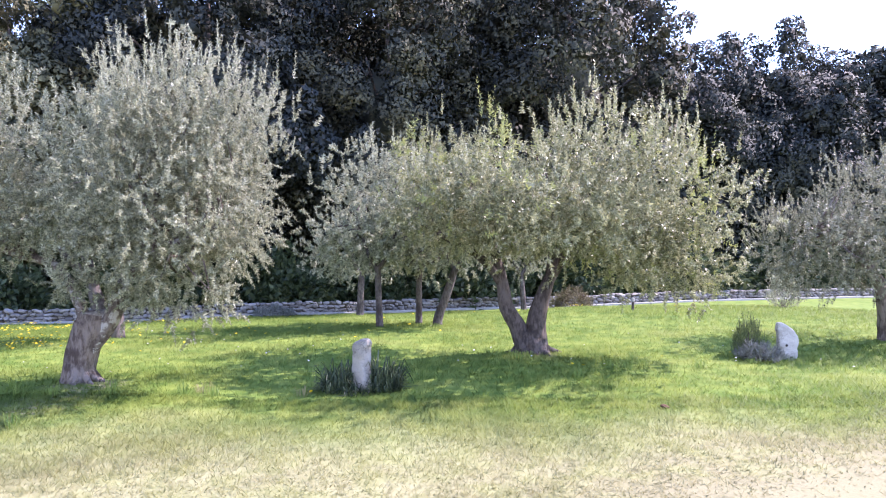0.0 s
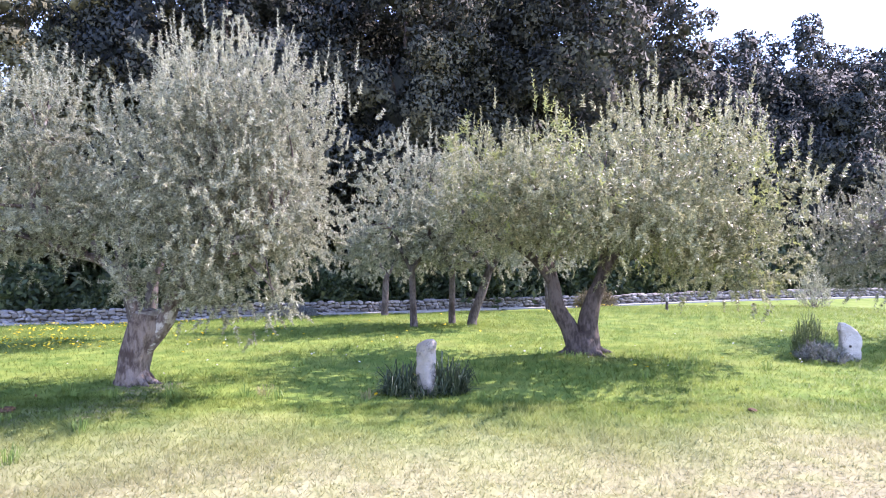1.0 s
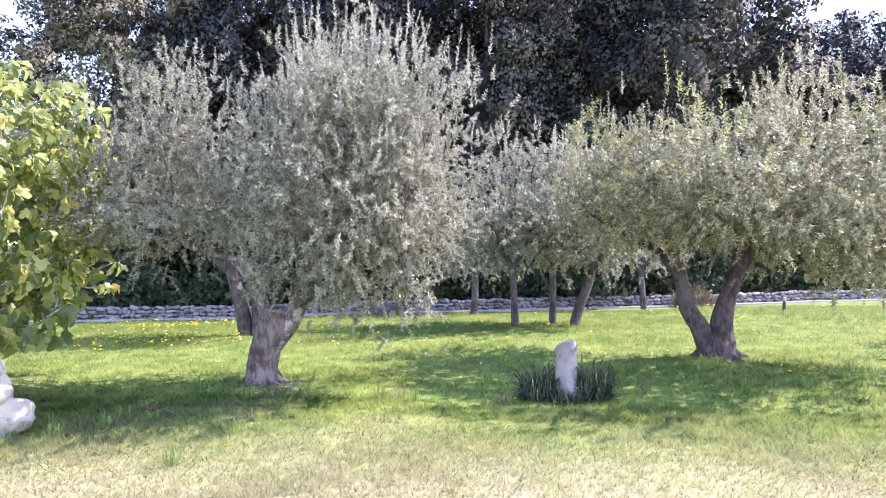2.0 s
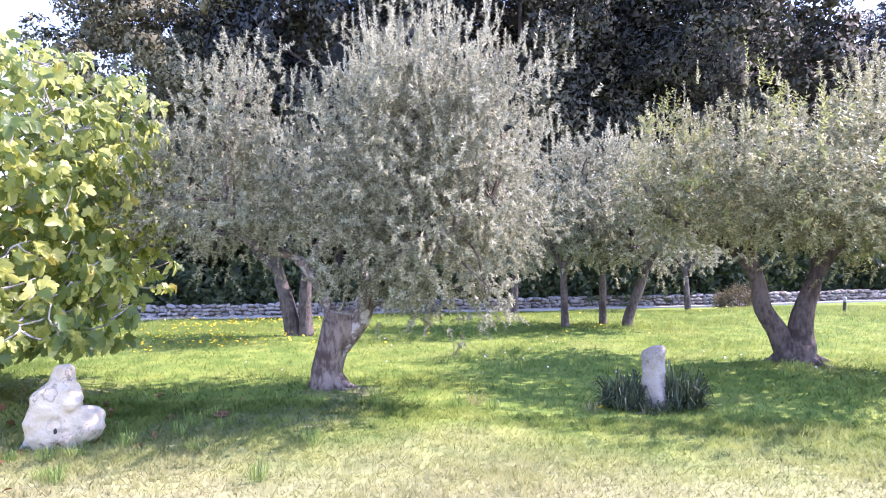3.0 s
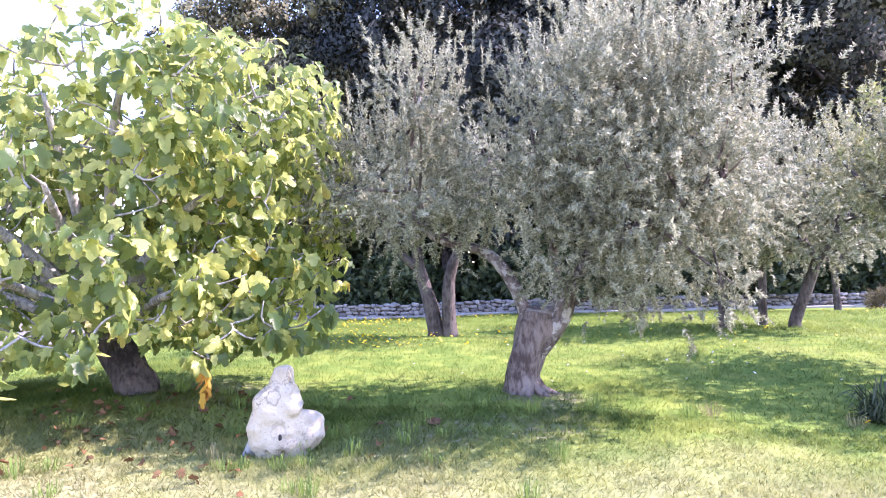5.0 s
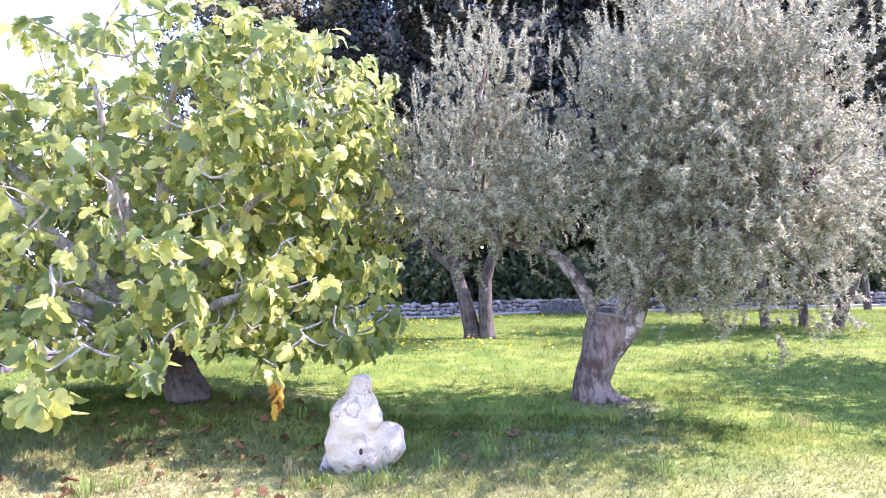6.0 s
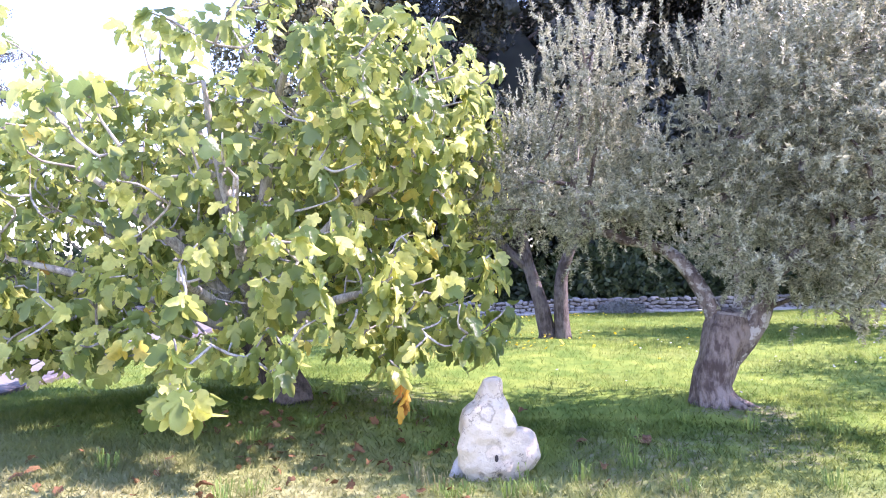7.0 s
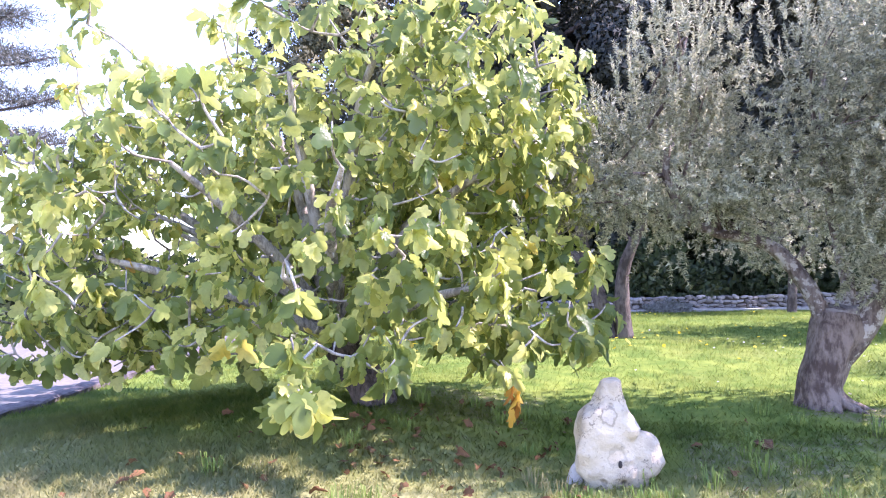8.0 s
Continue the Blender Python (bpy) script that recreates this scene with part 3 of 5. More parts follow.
# ---- olive trees ----
def olive(name, label, x, y, stems, crown, seed, leaves, material, lime=0.0, branches=70, sides=30, skin=None, core=0.3, thick=0.030, lime_spots=(), low=0.75, roots=(), limb_skin=None, leaf=(0.056, 0.40), group="olive trees of the grove"):
    """stems: lists of (dx, dy, z) with radii, the first one the trunk; crown: lumps of (centre, radii, shoots)."""
    rng = np.random.default_rng(seed)
    tree = empty(name, x, y)
    tagged(tree, label, "olive tree", group)
    starts = []
    for i, (points, radii) in enumerate(stems):
        w = Wood()
        pts = np.array(points, float)
        rad = np.array(radii, float)
        line = w.tube(pts, rad, sides if i == 0 else 14, 0.17 if i == 0 else 0.13, steps=26 if i == 0 else 16)
        if i == 0:
            for a, reach in roots:
                d, r = np.array((math.cos(math.radians(a)), math.sin(math.radians(a)), 0)), rad[1]
                w.tube([pts[1] + d * r * 0.6 + (0, 0, 0.12), pts[1] + d * r * 0.98 + (0, 0, 0.0), pts[1] + d * r * reach * 1.2 + (0, 0, -0.045), pts[1] + d * r * reach * 1.6 + (0, 0, -0.08)],
                       [r * 0.20, r * 0.22, r * 0.16, r * 0.06], 8, 0.2, steps=8)
        if i:
            starts.append(line[len(line) // 3:])
        child("trunk" if i == 0 else "limb", w.mesh("trunk" if i == 0 else "limb", (i and limb_skin) or skin or OLIVE_BARK), tree)
    starts = np.concatenate(starts) if starts else np.array([stems[0][0][-1]])
    quads, ends, tips = [], [], []
    for c, r, n in crown:
        q, p, e = shoots_of(rng, n, c, r, leaves, 0.22, leaf, seed + len(quads) * 3.1, core=core, low=low)
        quads.append(q)
        ends.append(p)
        tips.append(e)
    ends, tips = np.concatenate(ends), np.concatenate(tips)
    w = Wood()
    twigs(w, rng, starts, ends, min(branches, len(ends)), thick, 0.005)
    for i in rng.choice(len(ends), min(len(ends) // 4, 400), replace=False):
        w.tube([ends[i], tips[i]], [0.004, 0.002], 3)
    tagged(child("twigwork", w.mesh("twigwork", skin or OLIVE_BARK), tree), kind="stuff")
    tagged(child("crown", crown_mesh("crown", quads, material), tree), kind="stuff")
    if lime:
        q = [shoots_of(rng, int(n * lime), c, np.array(r) * 1.02, leaves // 2, 0.34, (0.085, 0.34), seed + 77, core=0.05)[0] for c, r, n in crown]
        tagged(child("young_growth", crown_mesh("young_growth", q, OLIVE_LIME), tree, "yellow-green young shoots"), kind="stuff")
    if lime_spots:
        q = [shoots_of(rng, n, c, r, leaves // 2, 0.26, (0.075, 0.36), seed + 79, core=0.3)[0] for c, r, n in lime_spots]
        tagged(child("lime_sprays", crown_mesh("lime_sprays", q, OLIVE_LIME), tree, "bright lime-green leafy sprays"), kind="stuff")
    return tree


def oval_stump(parent, x, y, z, rx, ry, tilt, turn):
    """A sawn face with a raised rim."""
    bm = bmesh.new()
    rings = []
    for r, h in ((0.0, 0.0), (0.45, 0.006), (0.8, 0.0), (1.0, 0.03), (1.08, -0.05)):
        if r == 0:
            rings.append([bm.verts.new((0, 0, h))])
            continue
        rings.append([bm.verts.new((rx * r * math.cos(a) * (1 + 0.08 * math.sin(3 * a)), ry * r * math.sin(a), h + 0.008 * math.sin(5 * a))) for a in np.linspace(0, 2 * math.pi, 20, endpoint=False)])
    for i in range(20):
        bm.faces.new((rings[0][0], rings[1][i], rings[1][(i + 1) % 20]))
        for p, q in zip(rings[1:], rings[2:]):
            bm.faces.new((p[i], q[i], q[(i + 1) % 20], p[(i + 1) % 20]))
    ob = part("sawn_face", bm, CUT_WOOD, parent, "weathered grey sawn face", True)
    ob.matrix_basis = pose(x, y, z, tilt, 0, turn)


def build_olives():
    # the old pollarded tree
    t = olive("olive_tree", "old silver-grey olive tree with a thick pollarded trunk", -4.86, 8.22,
              [([(-0.03, 0, -0.1), (-0.02, 0, 0.05), (-0.01, 0, 0.22), (0.07, 0, 0.52), (0.14, 0.02, 0.74), (0.16, 0.03, 0.88)], [0.25, 0.215, 0.185, 0.195, 0.225, 0.19]),
               ([(0.10, 0.0, 0.50), (0.05, 0.01, 0.74), (0.0, 0.02, 0.95), (-0.13, 0.03, 1.22), (-0.30, 0.04, 1.46), (-0.52, 0.05, 1.62), (-0.84, 0.06, 1.68), (-1.15, 0.0, 1.85), (-1.35, -0.05, 2.3), (-1.25, -0.1, 3.0), (-1.1, -0.1, 3.7)], [0.11, 0.095, 0.080, 0.074, 0.070, 0.062, 0.052, 0.045, 0.038, 0.028, 0.015]),
               ([(0.14, 0.0, 0.40), (0.30, 0.0, 0.66), (0.42, 0.0, 0.86), (0.50, 0.02, 1.10), (0.59, 0.04, 1.34), (0.74, 0.06, 1.58), (0.9, 0.1, 2.4), (1.2, 0.1, 3.1)], [0.08, 0.115, 0.115, 0.095, 0.085, 0.075, 0.05, 0.03]),
               ([(0.22, 0.12, 0.70), (0.33, 0.36, 1.1), (0.31, 0.50, 1.45), (0.2, 0.5, 2.3), (0.2, 0.4, 3.3)], [0.09, 0.065, 0.055, 0.045, 0.03]),
               ([(0.58, 0.03, 1.30), (0.95, -0.2, 1.6), (1.5, -0.4, 1.85), (2.1, -0.4, 2.1)], [0.07, 0.06, 0.05, 0.03])],
              [((1.14, 0.0, 2.8), (1.30, 1.5, 1.58), 1850), ((1.75, 0.1, 3.15), (0.95, 1.0, 1.0), 420), ((2.0, -0.3, 2.25), (0.75, 0.9, 0.75), 240), ((-1.42, -0.1, 2.32), (1.0, 1.0, 0.85), 760), ((-1.14, -0.1, 3.3), (0.52, 0.72, 0.92), 300), ((-0.5, 0.0, 2.2), (0.6, 0.6, 0.45), 170), ((1.4, -0.2, 2.0), (1.2, 1.2, 0.95), 620), ((0.95, 0.2, 3.5), (0.85, 1.1, 1.0), 400), ((1.6, -0.5, 1.3), (0.6, 0.55, 0.6), 190), ((0.55, -0.35, 2.0), (0.6, 0.5, 0.35), 110), ((0.62, -0.35, 1.42), (0.72, 0.55, 0.40), 190), ((1.15, 0.0, 2.8), (0.85, 0.85, 1.0), 420)],
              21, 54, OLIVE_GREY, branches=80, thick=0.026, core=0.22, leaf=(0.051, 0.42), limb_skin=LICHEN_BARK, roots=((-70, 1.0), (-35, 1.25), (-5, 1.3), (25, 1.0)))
    oval_stump(next(c for c in t.children if c.name.startswith("trunk")), 0.17, -0.02, 0.915, 0.15, 0.12, 8, 0)
    # the forked tree with a greener crown
    olive("olive_tree", "forked olive tree with a grey-green and yellowish crown", 1.62, 11.0,
          [([(0, 0, -0.1), (0, 0, 0.06), (-0.02, 0, 0.25), (-0.03, 0, 0.38)], [0.36, 0.30, 0.255, 0.20]),
           ([(-0.12, 0.0, 0.12), (-0.24, 0, 0.45), (-0.44, 0, 0.80), (-0.50, 0.03, 1.20), (-0.62, 0.08, 1.70), (-0.85, 0.1, 2.4), (-1.2, 0.1, 3.2)], [0.18, 0.155, 0.135, 0.115, 0.095, 0.065, 0.03]),
           ([(0.08, 0.0, 0.15), (0.08, 0, 0.48), (0.16, 0, 0.83), (0.27, 0.0, 1.15), (0.42, 0.05, 1.46), (0.9, 0.0, 2.1), (1.6, 0, 2.8)], [0.21, 0.18, 0.145, 0.12, 0.10, 0.07, 0.03]),
           ([(-0.47, 0.03, 1.15), (-0.9, -0.1, 1.7), (-1.6, -0.2, 2.1), (-2.1, -0.2, 2.4)], [0.08, 0.07, 0.05, 0.02]),
           ([(0.34, 0.02, 1.3), (0.45, 0.2, 2.0), (0.4, 0.2, 2.8), (0.5, 0.2, 3.6)], [0.09, 0.07, 0.05, 0.02])],
          [((0.1, -0.8, 2.5), (2.0, 2.2, 1.35), 1750), ((1.5, -0.8, 2.45), (1.5, 1.8, 1.4), 1250), ((-1.35, -0.5, 2.55), (1.2, 1.4, 1.0), 860), ((-1.2, 1.1, 2.9), (1.5, 0.75, 0.85), 620), ((2.05, -0.9, 1.55), (1.0, 1.0, 0.65), 420)],
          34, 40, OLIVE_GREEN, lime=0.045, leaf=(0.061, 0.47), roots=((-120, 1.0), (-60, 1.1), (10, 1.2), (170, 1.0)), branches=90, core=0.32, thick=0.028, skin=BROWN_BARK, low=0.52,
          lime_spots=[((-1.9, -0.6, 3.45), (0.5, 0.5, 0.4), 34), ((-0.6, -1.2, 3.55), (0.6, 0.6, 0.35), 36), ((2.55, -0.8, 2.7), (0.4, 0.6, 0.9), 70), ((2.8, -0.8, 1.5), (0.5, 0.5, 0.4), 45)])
    # twin-stemmed tree behind the old one
    olive("olive_tree", "twin-stemmed silver olive tree", -7.2, 13.2,
          [([(-0.10, 0, -0.1), (-0.10, 0, 0.1), (-0.22, 0, 0.7), (-0.40, 0, 1.3), (-0.6, 0, 2.2)], [0.20, 0.17, 0.14, 0.12, 0.08]),
           ([(0.20, 0, -0.1), (0.19, 0, 0.2), (0.17, 0, 0.8), (0.26, 0, 1.4), (0.7, 0, 2.4), (1.0, 0, 3.6)], [0.17, 0.15, 0.13, 0.11, 0.07, 0.03]),
           ([(-0.4, 0, 1.3), (-0.9, -0.1, 1.8), (-1.3, -0.1, 2.6)], [0.09, 0.07, 0.03])],
          [((0.2, 0.0, 3.0), (1.5, 1.4, 1.25), 760), ((-0.9, 0, 2.6), (0.9, 1.0, 0.9), 300), ((1.2, 0, 2.9), (0.9, 1.0, 1.0), 300)],
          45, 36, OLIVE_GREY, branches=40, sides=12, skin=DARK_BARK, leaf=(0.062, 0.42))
    # the tree at the far end
    olive("olive_tree", "broad olive tree with low-hanging grey-green boughs", 8.95, 12.2,
          [([(0, 0, -0.1), (0, 0, 0.2), (-0.05, 0, 0.7), (-0.1, 0, 1.1)], [0.26, 0.21, 0.19, 0.18]),
           ([(-0.1, 0, 1.0), (-0.6, 0, 1.7), (-1.4, 0, 2.3)], [0.12, 0.09, 0.04]), ([(0, 0, 1.0), (0.5, 0, 1.9), (1.2, 0, 2.9)], [0.12, 0.09, 0.04])],
          [((0.6, 0, 2.45), (1.9, 2.0, 1.45), 1900), ((-1.35, -0.2, 1.75), (1.2, 1.6, 0.95), 950)],
          56, 40, OLIVE_BACKLIT, branches=50, sides=12)
    # slender trees towards the wall
    def slender(x, y, lean, h, r, seed, shoots=620, wide=1.5):
        olive("olive_tree", "slender young olive tree with a grey crown", x, y,
              [([(0, 0, -0.1), (0, 0, 0.15), (0.5 * lean, 0, 0.8), (lean, 0, 1.5)], [r * 1.35, r * 1.1, r, r * 0.85]),
               ([(lean, 0, 1.4), (lean - 0.3, 0, 2.0), (lean - 0.6, 0, 3.0)], [r * 0.7, r * 0.5, 0.02]), ([(lean, 0, 1.4), (lean + 0.4, 0, 2.1), (lean + 0.5, 0, 3.2)], [r * 0.7, r * 0.5, 0.02])],
              [((lean, 0, 1.15 + (h - 1.15) / 2), (wide, wide, (h - 1.0) / 2), shoots), ((lean - 0.5, 0, 2.1), (wide * 0.9, wide, 0.9), shoots // 3)],
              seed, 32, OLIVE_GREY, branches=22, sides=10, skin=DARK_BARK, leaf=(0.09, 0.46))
    slender(-1.58, 15.45, -0.05, 4.7, 0.085, 61, 700, 1.55)
    slender(-0.62, 16.35, 0.0, 4.3, 0.085, 62, 560, 1.4)
    slender(-0.10, 15.85, 0.45, 4.3, 0.11, 63, 620, 1.5)
    slender(-2.9, 21.5, 0.05, 4.2, 0.12, 64, 520, 1.7)
    slender(3.1, 23.4, -0.1, 4.0, 0.10, 65, 480, 1.6)


build_olives()


# ---- the fig tree ----
FIG_HALF = [(0.0, 0.0), (0.16, -0.11), (0.33, -0.03), (0.42, 0.14), (0.33, 0.29), (0.45, 0.41), (0.51, 0.58), (0.45, 0.73), (0.29, 0.64), (0.31, 0.86), (0.22, 1.04), (0.0, 1.12)]


def fig_shape(rng):
    """Corner places of one lobed leaf about one unit long, its first corner the middle, and its triangles."""
    ring = FIG_HALF + [(-x, y) for x, y in FIG_HALF[-2:0:-1]]
    p = np.array([(0.0, 0.36)] + ring)
    p[1:] += rng.normal(size=(len(ring), 2)) * 0.022
    p[:, 0] *= rng.uniform(0.8, 1.1)
    wave = 0.05 * np.sin(5 * p[:, 0] + rng.random() * 6) + 0.04 * np.sin(7 * p[:, 1] + rng.random() * 6)
    z = rng.uniform(-0.2, 0.65) * np.abs(p[:, 0]) - rng.uniform(0.1, 0.9) * np.clip(p[:, 1] - 0.2, 0, 1.2) ** 2 + wave * rng.uniform(0.5, 1.4)
    v = np.column_stack([p, z])
    n = len(ring)
    return v, np.array([(0, 1 + i, 1 + (i + 1) % n) for i in range(n)])


def build_fig():
    rng = np.random.default_rng(8)
    x0, y0 = -9.1, 7.1
    tree = empty("fig_tree", x0, y0)
    tagged(tree, "broad low fig tree with yellowing lobed leaves", "fig tree")
    w = Wood()
    w.tube([(0.05, 0, -0.1), (0.02, 0, 0.06), (-0.20, -0.02, 0.40), (-0.42, -0.05, 0.75), (-0.5, -0.05, 1.0)], [0.26, 0.215, 0.19, 0.165, 0.12], 14, 0.3, steps=18)
    child("trunk", w.mesh("trunk", FIG_BARK), tree)
    centre, radii = np.array((-0.55, -0.15, 2.28)), np.array((2.45, 2.1, 2.05))
    limbs = []
    for a, lift, reach in ((200, 1.2, 1.9), (250, 1.5, 1.8), (300, 1.3, 2.1), (345, 1.5, 2.0), (40, 1.6, 1.5), (110, 1.4, 1.6), (270, 2.4, 0.9), (320, 2.7, 1.2), (180, 2.5, 0.9), (225, 0.9, 2.3), (190, 1.6, 2.6), (175, 1.1, 2.4), (205, 2.2, 2.0), (285, 0.7, 2.0), (330, 0.6, 2.1)):
        d = np.array((math.cos(math.radians(a)), math.sin(math.radians(a)), 0))
        s = np.array((-0.4, -0.05, 0.75)) if lift > 1 else np.array((-0.3, -0.03, 0.6))
        pts = [s, s + d * reach * 0.35 + (0, 0, lift * 0.45), s + d * reach * 0.7 + (0, 0, lift * 0.8), s + d * reach + (0.1, 0, lift)]
        w = Wood()
        limbs.append(w.tube(pts, [0.085, 0.065, 0.045, 0.02], 8, 0.12, steps=14))
        child("limb", w.mesh("limb", FIG_TWIG), tree)
    bones = np.concatenate([q[4:] for q in limbs])
    # sprays: leaf rosettes at the ends of bare grey twigs
    n = 830
    d = unit(rng.normal(size=(n, 3)))
    d[:, 1] = np.where(rng.random(n) < 0.35, -np.abs(d[:, 1]), d[:, 1])
    m = 1 + 0.20 * lump(d, 4.0, 2.0) + 0.12 * lump(d, 9.0, 5.0)
    m = m / ((np.abs(d) ** 3.2).sum(1) ** (1 / 3.2)) ** 0.8
    depth = np.where(rng.random(n) < 0.15, 0.45 + 0.35 * rng.random(n), 0.84 + 0.18 * rng.random(n))
    p = centre + d * radii * (m * depth)[:, None]
    p = p[(p[:, 0] > -1.2) | (rng.random(n) < 0.6)]
    d2 = unit(rng.normal(size=(280, 3)))
    deep = np.where(rng.random(280) < 0.2, 0.5 + 0.3 * rng.random(280), 0.82 + 0.2 * rng.random(280))
    p = np.concatenate([p, np.array((-2.4, -0.2, 1.98)) + d2 * (1.6, 1.8, 1.4) * (deep * (1 + 0.25 * lump(d2, 6.0, 2.2)))[:, None]])
    d3 = unit(rng.normal(size=(230, 3)))
    p = np.concatenate([p, np.array((1.1, 0.2, 2.95)) + d3 * (1.15, 1.75, 1.1) * (0.60 + 0.42 * rng.random(230))[:, None]])
    d4 = unit(rng.normal(size=(170, 3)))
    p = np.concatenate([p, np.array((0.9, 1.1, 1.9)) + d4 * (1.15, 1.0, 1.3) * (0.62 + 0.40 * rng.random(170))[:, None]])
    p = p[(p[:, 2] < 2.8) | (p[:, 0] < -1.9) | (p[:, 0] > 0.5) | (rng.random(len(p)) < 0.8)]
    low = 0.72 + 0.15 * np.sin(3.1 * p[:, 0]) - 0.30 * np.clip(-1.0 - p[:, 0], 0, 1)
    high = np.interp(p[:, 0], (-3.2, -1.6, -0.2, 0.5), (2.7, 3.55, 3.8, 4.6)) + 0.3 * lump(p, 2.0, 1.1)
    shelf = rng.uniform((-3.0, -1.6, 0.5), (-1.1, -0.3, 1.3), (22, 3))
    p = p[(p[:, 2] > low) & (p[:, 2] < high)]
    # the side towards the path slopes back with height
    p = p[(p[:, 1] > 0.45 * (p[:, 2] - 0.8) - 2.15) | (p[:, 0] < -1.3) | (rng.random(len(p)) < 0.3)]
    # high bare twigs towards the open side, and the lowest spray by the path
    extra = np.array([(-1.9, -0.9, 3.3), (-2.3, -1.1, 3.0), (-2.1, -1.3, 2.6), (-2.6, -0.9, 2.4), (0.60, -2.1, 1.55), (0.68, -2.35, 1.2), (0.71, -2.45, 0.92), (0.72, -2.5, 0.64), (0.80, -2.52, 0.62), (0.64, -2.46, 0.64), (0.76, -2.46, 0.60), (0.86, -2.46, 0.60), (0.70, -2.4, 0.72), (1.85, -1.1, 0.72), (1.7, -1.25, 0.64), (0.45, -1.9, 0.85), (0.62, -1.8, 0.74), (0.80, -1.75, 0.70), (0.98, -1.8, 0.62), (1.06, -1.75, 0.80), (0.90, -1.7, 0.92), (1.15, -1.9, 0.72), (0.55, -1.6, 1.0),
                      (1.75, -0.6, 1.15), (1.95, -0.7, 0.95), (2.05, -0.5, 1.25), (1.6, -0.9, 0.95), (2.1, -0.8, 0.72), (1.9, -0.4, 0.75), (1.5, -0.6, 0.8), (2.2, -0.6, 1.0), (2.0, -0.9, 1.3), (1.7, -1.0, 1.2)])
    inner = unit(rng.normal(size=(150, 3))) * rng.uniform(0.25, 0.8, (150, 1))
    inner = centre + inner * (2.3, 1.9, 1.75) + (0, 0, -0.1)
    inner = inner[inner[:, 2] > 0.95]
    skirt = np.concatenate([rng.uniform((0.9, -1.1, 0.60), (2.4, 0.5, 1.6), (56, 3)), rng.uniform((-0.6, -1.5, 0.70), (1.2, 0.2, 1.3), (26, 3)), rng.uniform((-3.7, -1.9, 0.55), (-1.7, -0.5, 1.6), (66, 3)), rng.uniform((-3.6, -1.5, 0.42), (-2.1, 0.0, 1.1), (46, 3))])
    p = p + 0.09 * rng.normal(size=p.shape)
    far = rng.uniform((-1.9, 0.3, 0.9), (1.0, 1.7, 3.3), (100, 3))
    crest = rng.uniform((-3.5, -1.1, 2.2), (-0.6, 0.6, 4.0), (190, 3))
    crest = crest[crest[:, 2] < np.interp(crest[:, 0], (-3.5, -2.0, -0.6), (3.35, 3.65, 3.95)) + 0.35 * lump(crest, 5.0, 1.6)]
    p = np.concatenate([p, inner, far, shelf, skirt, crest, extra])
    w = Wood()
    # each spray joins the nearest wood that is there already
    nodes = np.zeros((len(bones) + 2 * len(p), 3))
    nodes[:len(bones)] = bones
    have = len(bones)
    for e in p[np.argsort(np.linalg.norm(p - (-0.4, 0, 1.0), axis=1))]:
        near = nodes[:have] - e
        s = nodes[np.argmin(np.linalg.norm(near, axis=1) + 0.6 * np.clip(near[:, 2], 0, 9))]
        mid = (s + e) / 2 + rng.normal(size=3) * 0.10 * np.linalg.norm(e - s) + (0, 0, -0.10 * np.linalg.norm(e - s))
        w.tube([s, mid, e], [0.013, 0.010, 0.006], 5, steps=6)
        nodes[have], nodes[have + 1] = mid, e
        have += 2
    tagged(child("twigwork", w.mesh("twigwork", FIG_TWIG), tree, "bare grey fig twigs"), kind="stuff")
    shapes = [fig_shape(rng) for _ in range(12)]
    meshes = [mesh_of("leaf", v, f, FIG_LEAF_ONE) for v, f in shapes]
    rv, rf, rn, single = [], [], 0, 0
    order = np.argsort(p[:, 1] + 0.15 * p[:, 0])
    for i in order:
        e = p[i]
        out = unit(e - centre + (0, 0, 0.1))
        for k in range(int(rng.integers(5, 9))):
            a = k * 2.4 + rng.random()
            spread = np.array((math.cos(a), math.sin(a), 0.0))
            way = unit(0.45 * out + 0.6 * spread + (0, 0, rng.uniform(-1.5, -0.1)))
            face = unit(np.array((0.25, -0.2, 0.45)) + 0.7 * out + 0.6 * rng.normal(size=3))
            side = unit(np.cross(way, face))
            face = np.cross(side, way)
            size = rng.uniform(0.075, 0.158) * (1.15 if e[1] < -2.3 else 1.0)
            foot = e + way * rng.uniform(0.03, 0.09) + rng.normal(size=3) * 0.035
            q = int(rng.integers(0, 12))
            m = Matrix(((side[0], way[0], face[0], foot[0]), (side[1], way[1], face[1], foot[1]), (side[2], way[2], face[2], foot[2]), (0, 0, 0, 1))) @ Matrix.Diagonal((size, size, size, 1))
            if single < 300 and rng.random() < 0.8:
                ob = child("leaf", meshes[q], tree)
                ob.matrix_basis = m
                single += 1
            else:
                v, f = shapes[q]
                mm = np.array(m)
                rv.append(v @ mm[:3, :3].T + mm[:3, 3])
                rf.append(f + rn)
                rn += len(v)
    ob = child("crown", mesh_of("crown", np.concatenate(rv), np.concatenate(rf), FIG_LEAF), tree)
    tagged(ob, kind="stuff")
    # withered spray hanging low beside the white stone
    rv, rf, rn = [], [], 0
    for k in range(9):
        v, f = shapes[k]
        m = np.array(pose(1.80 + rng.normal() * 0.025, -1.2 + rng.normal() * 0.025, 0.50 - 0.028 * k, -92 + rng.normal() * 9, rng.normal() * 20, rng.random() * 360) @ Matrix.Diagonal((0.075, 0.13, 0.09, 1)))
        rv.append(v @ m[:3, :3].T + m[:3, 3])
        rf.append(f + rn)
        rn += len(v)
